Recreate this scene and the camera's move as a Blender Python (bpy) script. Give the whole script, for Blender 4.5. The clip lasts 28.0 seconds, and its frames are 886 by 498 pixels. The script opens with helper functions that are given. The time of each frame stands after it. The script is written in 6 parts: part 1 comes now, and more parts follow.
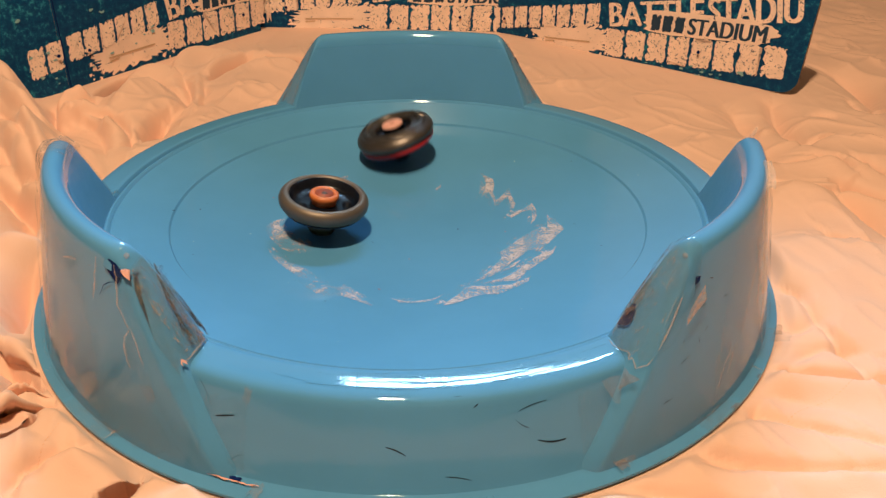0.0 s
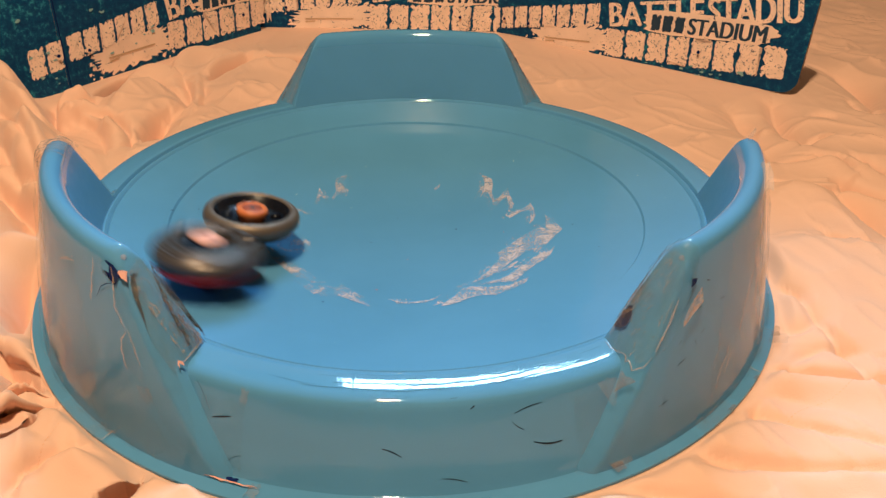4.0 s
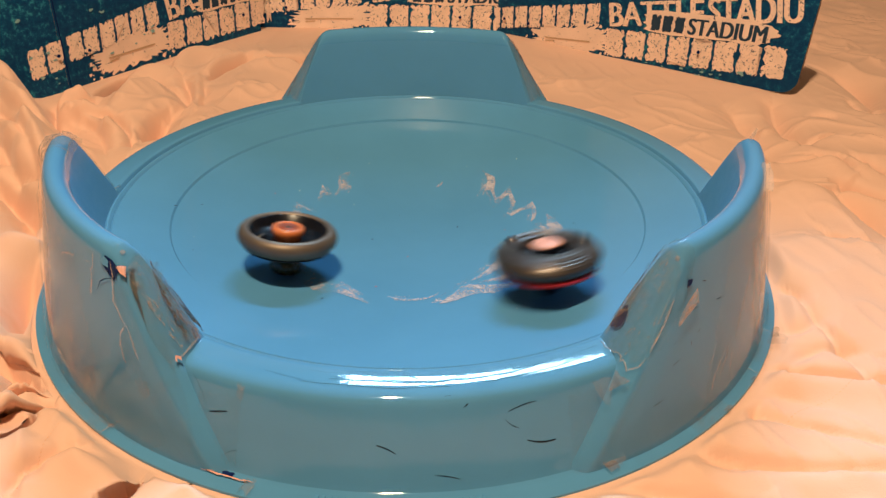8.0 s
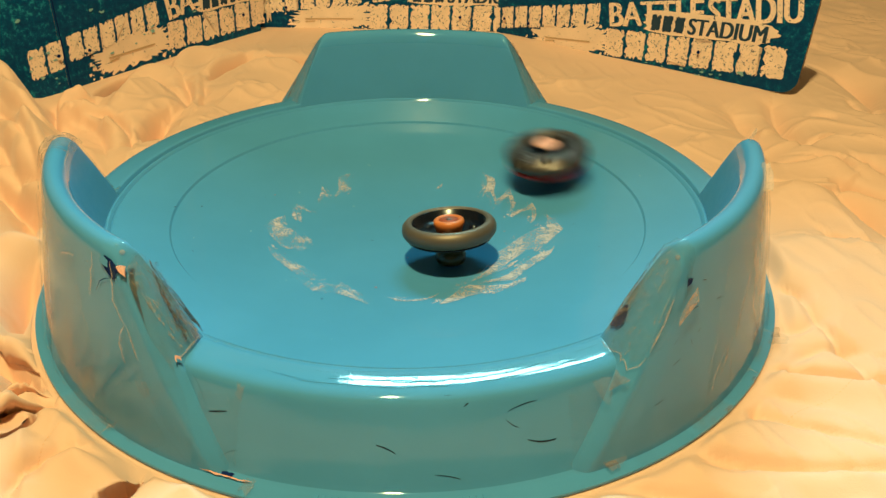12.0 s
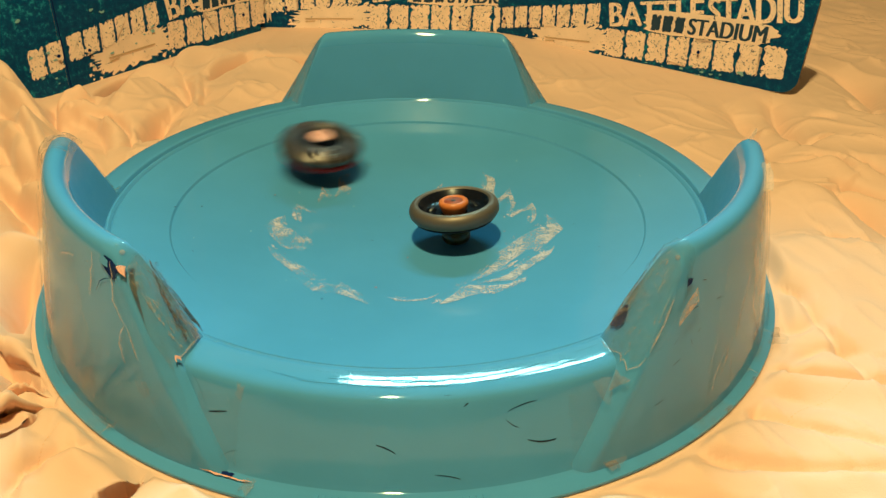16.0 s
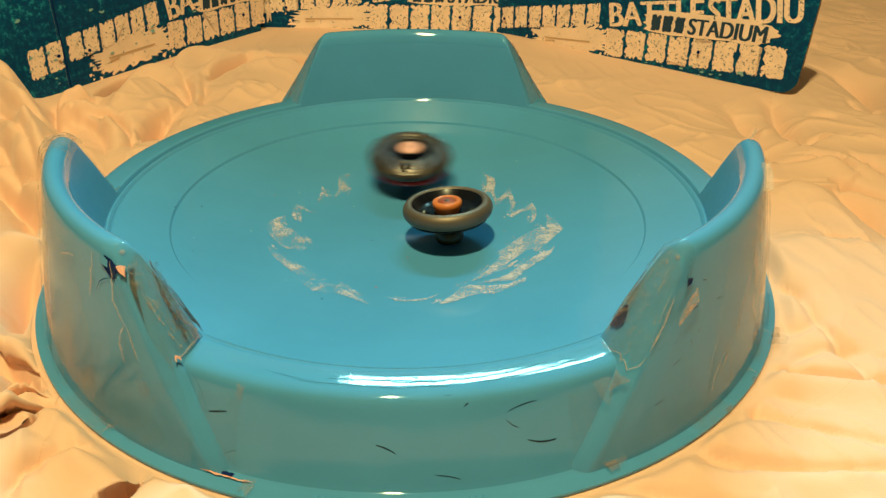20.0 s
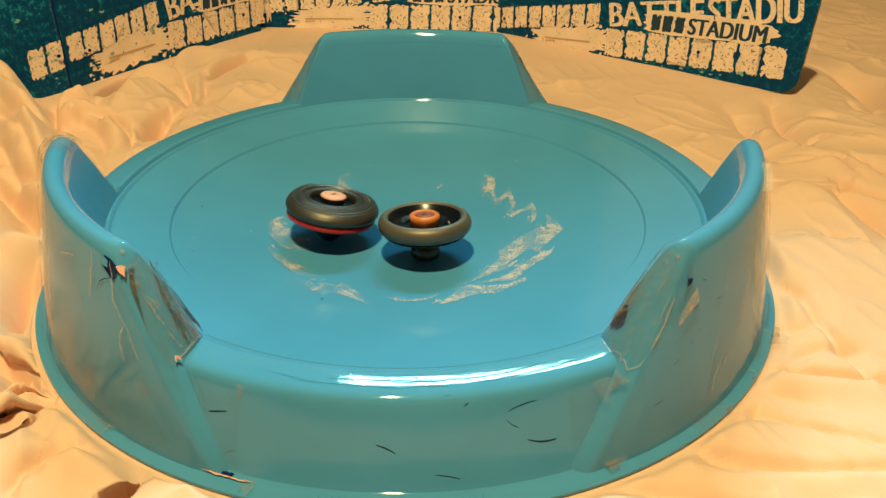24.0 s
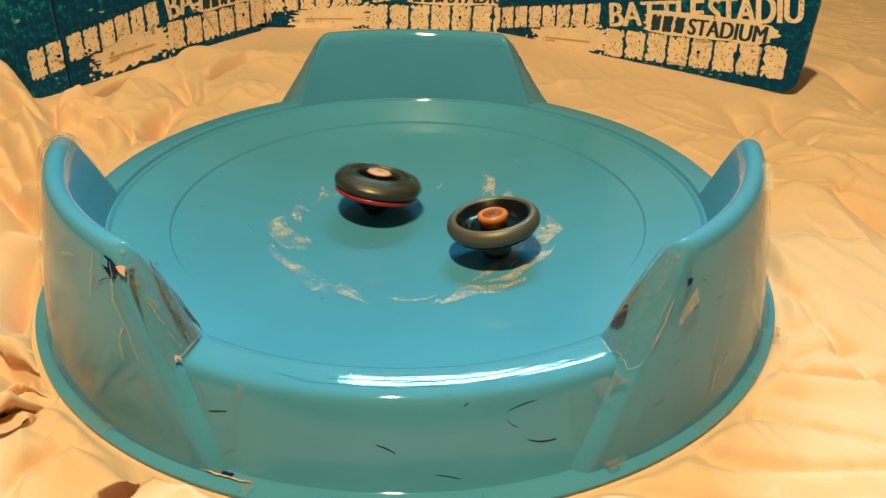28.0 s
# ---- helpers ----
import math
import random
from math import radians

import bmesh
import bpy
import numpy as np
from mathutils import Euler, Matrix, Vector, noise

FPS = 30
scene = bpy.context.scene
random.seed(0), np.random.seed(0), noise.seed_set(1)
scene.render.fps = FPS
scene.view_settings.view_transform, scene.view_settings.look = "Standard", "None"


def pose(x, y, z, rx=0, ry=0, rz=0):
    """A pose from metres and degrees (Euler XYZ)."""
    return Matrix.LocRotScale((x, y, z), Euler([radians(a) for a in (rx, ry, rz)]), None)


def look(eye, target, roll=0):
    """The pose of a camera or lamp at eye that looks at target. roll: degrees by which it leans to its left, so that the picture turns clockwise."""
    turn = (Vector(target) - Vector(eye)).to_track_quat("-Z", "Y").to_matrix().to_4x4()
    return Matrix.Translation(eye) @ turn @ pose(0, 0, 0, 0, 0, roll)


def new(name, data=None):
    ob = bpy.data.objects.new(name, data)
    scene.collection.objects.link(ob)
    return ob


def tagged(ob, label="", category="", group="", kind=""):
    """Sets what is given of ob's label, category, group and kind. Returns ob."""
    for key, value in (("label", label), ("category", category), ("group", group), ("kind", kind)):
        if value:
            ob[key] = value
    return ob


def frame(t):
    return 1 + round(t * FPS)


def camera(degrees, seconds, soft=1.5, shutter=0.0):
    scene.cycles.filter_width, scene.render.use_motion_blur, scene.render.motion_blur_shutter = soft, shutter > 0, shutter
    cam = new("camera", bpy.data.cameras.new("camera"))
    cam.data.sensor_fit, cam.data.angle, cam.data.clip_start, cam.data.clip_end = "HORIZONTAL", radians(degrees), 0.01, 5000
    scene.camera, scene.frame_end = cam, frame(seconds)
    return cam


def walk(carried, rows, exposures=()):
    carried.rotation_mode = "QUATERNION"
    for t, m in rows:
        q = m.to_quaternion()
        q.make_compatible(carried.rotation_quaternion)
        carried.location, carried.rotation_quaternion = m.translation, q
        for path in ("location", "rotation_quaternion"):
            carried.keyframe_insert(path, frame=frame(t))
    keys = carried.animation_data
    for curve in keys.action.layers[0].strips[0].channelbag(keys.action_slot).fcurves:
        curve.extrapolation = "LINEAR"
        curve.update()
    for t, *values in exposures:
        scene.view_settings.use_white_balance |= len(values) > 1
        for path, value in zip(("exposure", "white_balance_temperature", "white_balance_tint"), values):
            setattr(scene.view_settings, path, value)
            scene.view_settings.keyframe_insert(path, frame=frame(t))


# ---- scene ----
cam = camera(54.67, 28.0, soft=1.4, shutter=0.36)
EYE = Vector((0.0065, -0.3984, 0.2263))
AIM = EYE + Vector((0.02377, 0.87226, -0.48846))
walk(cam, [(0.0, look(EYE, AIM, 0.54)), (28.0, look(EYE, AIM, 0.54))],
     exposures=[(0.0, 0.01, 6280, 6), (8.8, 0.01, 6280, 6), (8.867, 0.15, 7150, -34), (28.0, 0.15, 7150, -34)])

# ---- light: a warm lamp above the bed, and a strip of bright sky outside the window beyond the bed ----
world = bpy.data.worlds.new("room_air")
scene.world = world
world.use_nodes = True
world.node_tree.nodes["Background"].inputs[0].default_value = (0.55, 0.78, 1.0, 1)
world.node_tree.nodes["Background"].inputs[1].default_value = 0.018


def area_lamp(name, eye, target, sx, sy, watts, colour):
    data = bpy.data.lights.new(name, "AREA")
    data.shape, data.size, data.size_y = "RECTANGLE", sx, sy
    data.energy, data.color = watts, colour
    ob = new(name, data)
    ob.matrix_basis = look(eye, target)
    return ob


LAMP_AT = (-0.070, -0.342, 1.076)
SKY_AT = (0.30, 1.95, 2.12)
lamp = bpy.data.lights.new("bed_lamp_light", "POINT")
lamp.energy, lamp.color, lamp.shadow_soft_size = 56.0, (1.0, 0.72, 0.45), 0.034
new("bed_lamp_light", lamp).matrix_basis = pose(*LAMP_AT)
area_lamp("window_light", SKY_AT, (0.30, -0.15, 0.0), 1.22, 0.25, 100.0, (0.42, 0.71, 1.0))


# ---- materials ----
def nodes(name):
    m = bpy.data.materials.new(name)
    m.use_nodes = True
    nt = m.node_tree
    return m, nt, nt.nodes["Principled BSDF"]


def noise_tex(nt, scale, detail=4.0, rough=0.55, vector=None):
    n = nt.nodes.new("ShaderNodeTexNoise")
    n.inputs["Scale"].default_value = scale
    n.inputs["Detail"].default_value = detail
    n.inputs["Roughness"].default_value = rough
    if vector is None:
        vector = nt.nodes.new("ShaderNodeTexCoord").outputs["Object"]
    nt.links.new(vector, n.inputs["Vector"])
    return n.outputs["Fac"]


def ramp(nt, fac, stops):
    r = nt.nodes.new("ShaderNodeValToRGB")
    while len(r.color_ramp.elements) < len(stops):
        r.color_ramp.elements.new(0.5)
    for e, (p, c) in zip(r.color_ramp.elements, stops):
        e.position = p
        e.color = (*c, 1) if len(c) == 3 else c
    nt.links.new(fac, r.inputs["Fac"])
    return r.outputs["Color"]


def bump(nt, fac, strength, distance, bsdf, after=None):
    b = nt.nodes.new("ShaderNodeBump")
    b.inputs["Strength"].default_value = strength
    b.inputs["Distance"].default_value = distance
    nt.links.new(fac, b.inputs["Height"])
    if after is not None:
        nt.links.new(after, b.inputs["Normal"])
    nt.links.new(b.outputs["Normal"], bsdf.inputs["Normal"])
    return b.outputs["Normal"]


def grey(v):
    return (v, v, v)


def simple(name, low, high, scale, rough=(0.4, 0.6), metal=0.0, relief=0.0, size=0.001, gloss=0.5):
    """Two mottled tones, roughness that varies, fine relief."""
    m, nt, b = nodes(name)
    f = noise_tex(nt, scale)
    nt.links.new(ramp(nt, f, [(0.3, low), (0.7, high)]), b.inputs["Base Color"])
    g = noise_tex(nt, scale * 5.3, 6)
    nt.links.new(ramp(nt, g, [(0.3, grey(rough[0])), (0.7, grey(rough[1]))]), b.inputs["Roughness"])
    b.inputs["Metallic"].default_value = metal
    b.inputs["Specular IOR Level"].default_value = gloss
    if relief:
        bump(nt, g, relief, size, b)
    return m


def plastic_material(name, low, high):
    m, nt, b = nodes(name)
    broad = noise_tex(nt, 14, 5)
    nt.links.new(ramp(nt, broad, [(0.25, (0.081, 0.250, 0.445)), (0.75, (0.097, 0.288, 0.510))]), b.inputs["Base Color"])
    fine = noise_tex(nt, 130, 8, 0.7)
    nt.links.new(ramp(nt, fine, [(0.3, grey(low)), (0.75, grey(high))]), b.inputs["Roughness"])
    b.inputs["Specular IOR Level"].default_value = 0.39
    first = bump(nt, noise_tex(nt, 60, 6, 0.62), 0.05, 0.0012, b)
    bump(nt, noise_tex(nt, 420, 4, 0.6), 0.04, 0.0005, b, first)
    return m


def cloth_material():
    m, nt, b = nodes("cream_cotton")
    broad = noise_tex(nt, 7, 5)
    nt.links.new(ramp(nt, broad, [(0.25, (0.77, 0.470, 0.340)), (0.75, (0.81, 0.510, 0.375))]), b.inputs["Base Color"])
    b.inputs["Roughness"].default_value = 0.85
    b.inputs["Sheen Weight"].default_value = 0.25
    co = nt.nodes.new("ShaderNodeTexCoord").outputs["Object"]
    first = bump(nt, noise_tex(nt, 60, 4, 0.5, co), 0.16, 0.004, b)
    bump(nt, noise_tex(nt, 1400, 2, 0.5, co), 0.25, 0.0004, b, first)
    return m


def card_material(name, specks):
    """Dark blue printed card, with a worn speckle of paler blue."""
    m, nt, b = nodes(name)
    co = nt.nodes.new("ShaderNodeTexCoord").outputs["Object"]
    zone = noise_tex(nt, 9, 3, 0.5, co)
    dots = noise_tex(nt, 190, 6, 0.72, co)
    add = nt.nodes.new("ShaderNodeMath")
    add.operation = "MULTIPLY_ADD"
    nt.links.new(zone, add.inputs[0])
    add.inputs[1].default_value = specks
    nt.links.new(dots, add.inputs[2])
    nt.links.new(ramp(nt, add.outputs[0], [(0.58, (0.002, 0.040, 0.120)), (0.70, (0.004, 0.065, 0.160)), (0.84, (0.04, 0.28, 0.38))]), b.inputs["Base Color"])
    b.inputs["Specular IOR Level"].default_value = 0.15
    b.inputs["Roughness"].default_value = 0.55
    bump(nt, dots, 0.2, 0.0006, b)
    return m


def worn_print(name, colour, hole, scale, cut):
    """Rough print that has flaked away in places."""
    m, nt, b = nodes(name)
    co = nt.nodes.new("ShaderNodeTexCoord").outputs["Object"]
    f = noise_tex(nt, scale, 8, 0.75, co)
    tone = noise_tex(nt, scale * 0.2, 4, 0.5, co)
    nt.links.new(ramp(nt, tone, [(0.3, tuple(c * 0.85 for c in colour)), (0.7, colour)]), b.inputs["Base Color"])
    b.inputs["Roughness"].default_value = 0.6
    nt.links.new(ramp(nt, f, [(cut, grey(hole)), (cut + 0.03, grey(1.0))]), b.inputs["Alpha"])
    return m


def decal_material(name, wear):
    """White print rubbed thin by the spinners: a soft speckle that fades in broad patches."""
    m, nt, b = nodes(name)
    co = nt.nodes.new("ShaderNodeTexCoord").outputs["Object"]
    fine, broad = noise_tex(nt, 1000, 8, 0.75, co), noise_tex(nt, 90, 4, 0.6, co)
    mix = nt.nodes.new("ShaderNodeMath")
    mix.operation = "MULTIPLY_ADD"
    nt.links.new(broad, mix.inputs[0])
    mix.inputs[1].default_value = 0.75
    nt.links.new(fine, mix.inputs[2])
    b.inputs["Base Color"].default_value = (0.64, 0.55, 0.54, 1)
    b.inputs["Roughness"].default_value = 0.5
    nt.links.new(ramp(nt, mix.outputs[0], [(0.72 + wear, grey(0.0)), (0.85 + wear, grey(0.42)), (1.0, grey(0.68))]), b.inputs["Alpha"])
    return m


def tape_material(name, low, high, scale, tint, relief=0.6):
    """Clear parcel tape: a thin glossy film, hazy where it has lifted, with sharp creases."""
    m, nt, b = nodes(name)
    co = nt.nodes.new("ShaderNodeTexCoord").outputs["Object"]
    f = noise_tex(nt, scale, 7, 0.7, co)
    b.inputs["Base Color"].default_value = (*tint, 1)
    b.inputs["Roughness"].default_value = 0.06
    nt.links.new(ramp(nt, f, [(0.35, grey(low)), (0.55, grey(low + 0.2 * (high - low))), (0.72, grey(high))]), b.inputs["Alpha"])
    cell = nt.nodes.new("ShaderNodeTexVoronoi")
    cell.feature = "DISTANCE_TO_EDGE"
    cell.inputs["Scale"].default_value = 110
    nt.links.new(co, cell.inputs["Vector"])
    first = bump(nt, cell.outputs["Distance"], relief * 0.5, 0.002, b)
    bump(nt, noise_tex(nt, 70, 2, 0.5, co), relief, 0.003, b, first)
    return m


PLASTIC = plastic_material("blue_plastic", 0.025, 0.06)
PLASTIC_WORN = plastic_material("blue_plastic_rubbed_dull", 0.30, 0.42)
CLOTH = cloth_material()
CARD = card_material("blue_card", 0.27)
CARD_PALE = card_material("speckled_blue_card", 0.34)
CARD_EDGE = simple("raw_card_edge", (0.20, 0.13, 0.08), (0.38, 0.27, 0.17), 120, (0.8, 0.95))
PRINT = worn_print("cream_print", (0.95, 0.71, 0.58), 0.0, 420, 0.405)
PRINT_SOLID = worn_print("cream_print_patch", (0.95, 0.71, 0.58), 0.0, 240, 0.37)
PRINT_DARK = worn_print("dark_blue_print", (0.006, 0.038, 0.085), 0.0, 160, 0.30)
SMALL_PRINT = simple("faint_small_print", (0.55, 0.36, 0.22), (0.62, 0.42, 0.27), 300, (0.6, 0.7))
DECAL = decal_material("chalky_white_decal", 0.03)
DECAL_RUBBED = decal_material("rubbed_white_decal", 0.09)
DECAL_FAINT = decal_material("faint_white_decal", 0.20)
TAPE = tape_material("clear_tape", 0.03, 0.16, 45, (0.20, 0.23, 0.22), 0.8)
TAPE_OLD = tape_material("browned_tape", 0.03, 0.50, 190, (0.27, 0.24, 0.21), 1.0)
HAZE = tape_material("hazy_tape", 0.10, 0.36, 130, (0.46, 0.36, 0.28), 0.7)
HAZE_THIN = tape_material("thin_hazy_tape", 0.05, 0.26, 90, (0.34, 0.30, 0.25), 0.9)
TORN = tape_material("torn_brown_tape", 0.25, 0.6, 260, (0.30, 0.20, 0.15), 0.6)
# Pale cream tape: the light its curled edges and creases catch, put into colour.
CREASE_GLINT = tape_material("creased_tape_glint", 0.28, 0.75, 300, (0.60, 0.46, 0.36), 0.4)
BUBBLE = tape_material("blistered_tape", 0.25, 0.4, 200, (0.60, 0.46, 0.38), 0.0)
SCUFF = simple("black_scuff", (0.006, 0.012, 0.02), (0.02, 0.035, 0.05), 400, (0.6, 0.8))
# Dark blue for the shade inside holes, slots and folds, laid on as patches.
CAVITY_SHADE = simple("dark_blue_cavity_shade", (0.0015, 0.010, 0.07), (0.003, 0.018, 0.11), 200, (0.8, 0.9))
STEEL = simple("worn_grey_metal", (0.11, 0.082, 0.062), (0.18, 0.14, 0.105), 160, (0.42, 0.56), 0.55, 0.15, size=0.0003)
STEEL_DARK = simple("dark_grey_metal", (0.050, 0.042, 0.037), (0.135, 0.112, 0.096), 210, (0.28, 0.44), 0.7, 0.2, size=0.0003)
BLACK = simple("black_plastic", (0.003, 0.004, 0.008), (0.006, 0.008, 0.014), 90, (0.18, 0.28), gloss=0.16)
for dull in (BLACK, CAVITY_SHADE, SCUFF):
    dull.node_tree.nodes["Principled BSDF"].inputs["Specular IOR Level"].default_value = 0.35 if dull is BLACK else 0.15
ORANGE = simple("orange_plastic", (0.50, 0.135, 0.035), (0.60, 0.18, 0.055), 150, (0.28, 0.4))
RUST = simple("red_brown_sticker", (0.24, 0.05, 0.025), (0.32, 0.08, 0.035), 300, (0.45, 0.6))
PINK = simple("pale_pink_sticker", (0.64, 0.31, 0.24), (0.76, 0.40, 0.31), 420, (0.4, 0.55))
RED = simple("red_plastic", (0.34, 0.012, 0.016), (0.46, 0.022, 0.026), 120, (0.2, 0.32))
AMBER = simple("dark_amber_plastic", (0.020, 0.020, 0.006), (0.040, 0.034, 0.010), 120, (0.2, 0.32))
# Nearly black green: shade seen through the bedspread's gaps, put into the mattress colour.
GAP_SHADE = simple("gap_shade_green", (0.012, 0.030, 0.024), (0.022, 0.044, 0.034), 80, (0.85, 0.95))
ROOM = simple("tan_wall_paint", (0.24, 0.21, 0.17), (0.29, 0.25, 0.20), 3, (0.8, 0.9))
CARPET = simple("brown_carpet", (0.16, 0.11, 0.07), (0.24, 0.17, 0.11), 60, (0.9, 1.0))


# ---- mesh helpers ----
def obj(name, bm, material, parent=None, label="", smooth=True):
    me = bpy.data.meshes.new(name)
    bm.normal_update()
    bm.to_mesh(me)
    bm.free()
    for p in me.polygons:
        p.use_smooth = smooth
    me.materials.append(material)
    ob = new(name, me)
    if parent is not None:
        ob.parent = parent
    if label:
        ob["label"] = label
    return ob


def part(name, bm, material, parent, label="", smooth=True):
    return obj(name, bm, material, parent, label, smooth)


def lathe(profile, steps=96):
    """A surface of revolution round z through (radius, height) points."""
    bm = bmesh.new()
    rings = []
    for r, z in profile:
        if r < 1e-6:
            rings.append([bm.verts.new((0, 0, z))] * steps)
        else:
            rings.append([bm.verts.new((r * math.cos(2 * math.pi * i / steps), r * math.sin(2 * math.pi * i / steps), z)) for i in range(steps)])
    for a, b in zip(rings, rings[1:]):
        for i in range(steps):
            j = (i + 1) % steps
            vs = []
            for v in (a[i], a[j], b[j], b[i]):
                if v not in vs:
                    vs.append(v)
            if len(vs) > 2:
                bm.faces.new(vs)
    bmesh.ops.recalc_face_normals(bm, faces=bm.faces)
    return bm


def box(sx, sy, sz, m=None):
    bm = bmesh.new()
    bmesh.ops.create_cube(bm, size=1.0, matrix=(m or Matrix()) @ Matrix.Diagonal((sx, sy, sz, 1)))
    return bm


def smooth_by_angle(ob, degrees):
    """Sharp edges past an angle, the rest smooth."""
    me = ob.data
    bm = bmesh.new()
    bm.from_mesh(me)
    for e in bm.edges:
        e.smooth = len(e.link_faces) != 2 or e.calc_face_angle() < radians(degrees)
    bm.to_mesh(me)
    bm.free()
    return ob


# ---- the bed: one rumpled cotton spread ----
def add_fold(h, X, Y, x0, y0, xm, ym, x1, y1, steep, soft, height):
    """Adds a curved ridge or crease, steep on its far side, that fades at both ends."""
    reach = 3 * max(steep, soft)
    box_ = (X > min(x0, xm, x1) - reach) & (X < max(x0, xm, x1) + reach) & (Y > min(y0, ym, y1) - reach) & (Y < max(y0, ym, y1) + reach)
    px, py = X[box_], Y[box_]
    best = np.full(px.shape, 9.0)
    gain, side = np.zeros(px.shape), np.zeros(px.shape)
    cx, cy = 2 * xm - (x0 + x1) / 2, 2 * ym - (y0 + y1) / 2
    for k in range(121):
        t = k / 120
        qx, qy = (1 - t) ** 2 * x0 + 2 * t * (1 - t) * cx + t * t * x1, (1 - t) ** 2 * y0 + 2 * t * (1 - t) * cy + t * t * y1
        tx, ty = (1 - t) * (cx - x0) + t * (x1 - cx), (1 - t) * (cy - y0) + t * (y1 - cy)
        d = np.hypot(px - qx, py - qy)
        hit = d < best
        best[hit] = d[hit]
        gain[hit] = math.sin(math.pi * min(max(0.08 + 0.84 * t, 0), 1)) ** 0.5
        side[hit] = (tx * (py - qy) - ty * (px - qx))[hit]
    w = np.where(side > 0, steep, soft)
    power = 2 if height > 0 else 1.15
    height *= 1 if height > 0 else 1.3
    h[box_] += height * gain * np.exp(-(best / w) ** power)


def value_noise(X, Y, scale, seed):
    """Smooth lattice noise, from 0 to 1."""
    rng = np.random.RandomState(seed)
    grid = rng.rand(64, 64)
    u, v = X * scale + 31.7, Y * scale + 17.3
    i, j = np.floor(u).astype(int), np.floor(v).astype(int)
    fu, fv = u - i, v - j
    fu, fv = fu * fu * fu * (fu * (fu * 6 - 15) + 10), fv * fv * fv * (fv * (fv * 6 - 15) + 10)
    g = lambda a, b: grid[a % 64, b % 64]
    return (g(i, j) * (1 - fu) + g(i + 1, j) * fu) * (1 - fv) + (g(i, j + 1) * (1 - fu) + g(i + 1, j + 1) * fu) * fv


# Folds: start, middle and end in plan, steep and soft width, height (below nought: a crease).
FOLDS_WEST_NEAR = [
    (-0.194, -0.010, -0.192, -0.045, -0.176, -0.090, 0.010, 0.008, -0.016),
    (-0.192, -0.084, -0.167, -0.098, -0.155, -0.107, 0.003, 0.008, -0.010),
    (-0.172, -0.120, -0.158, -0.113, -0.147, -0.114, 0.003, 0.006, -0.010),
    (-0.262, 0.097, -0.222, 0.053, -0.206, 0.034, 0.003, 0.012, -0.010),
    (-0.190, 0.144, -0.181, 0.183, -0.177, 0.205, 0.003, 0.010, -0.008),
    (-0.238, 0.185, -0.212, 0.165, -0.195, 0.150, 0.004, 0.012, 0.009),
    (-0.148, -0.179, -0.143, -0.163, -0.139, -0.151, 0.02, 0.03, 0.006),
    (-0.131, -0.167, -0.119, -0.163, -0.106, -0.164, 0.003, 0.008, 0.005),
    (-0.185, -0.056, -0.182, -0.044, -0.181, -0.031, 0.006, 0.008, -0.012),
]
FOLDS_WEST = [
    (-0.282, 0.158, -0.252, 0.126, -0.226, 0.083, 0.003, 0.006, -0.01),
    (-0.284, 0.165, -0.251, 0.131, -0.222, 0.086, 0.006, 0.016, 0.013),
    (-0.254, 0.090, -0.232, 0.070, -0.214, 0.051, 0.003, 0.008, -0.008),
    (-0.216, 0.002, -0.204, -0.001, -0.192, -0.003, 0.004, 0.012, 0.01),
    (-0.348, 0.289, -0.289, 0.195, -0.238, 0.121, 0.014, 0.036, 0.038),
    (-0.254, 0.186, -0.242, 0.192, -0.224, 0.184, 0.007, 0.009, 0.015),
    (-0.259, 0.214, -0.252, 0.221, -0.246, 0.229, 0.006, 0.008, 0.011),
    (-0.215, 0.189, -0.213, 0.238, -0.192, 0.258, 0.007, 0.02, 0.011),
    (-0.305, 0.212, -0.281, 0.194, -0.265, 0.206, 0.01, 0.014, 0.01),
]
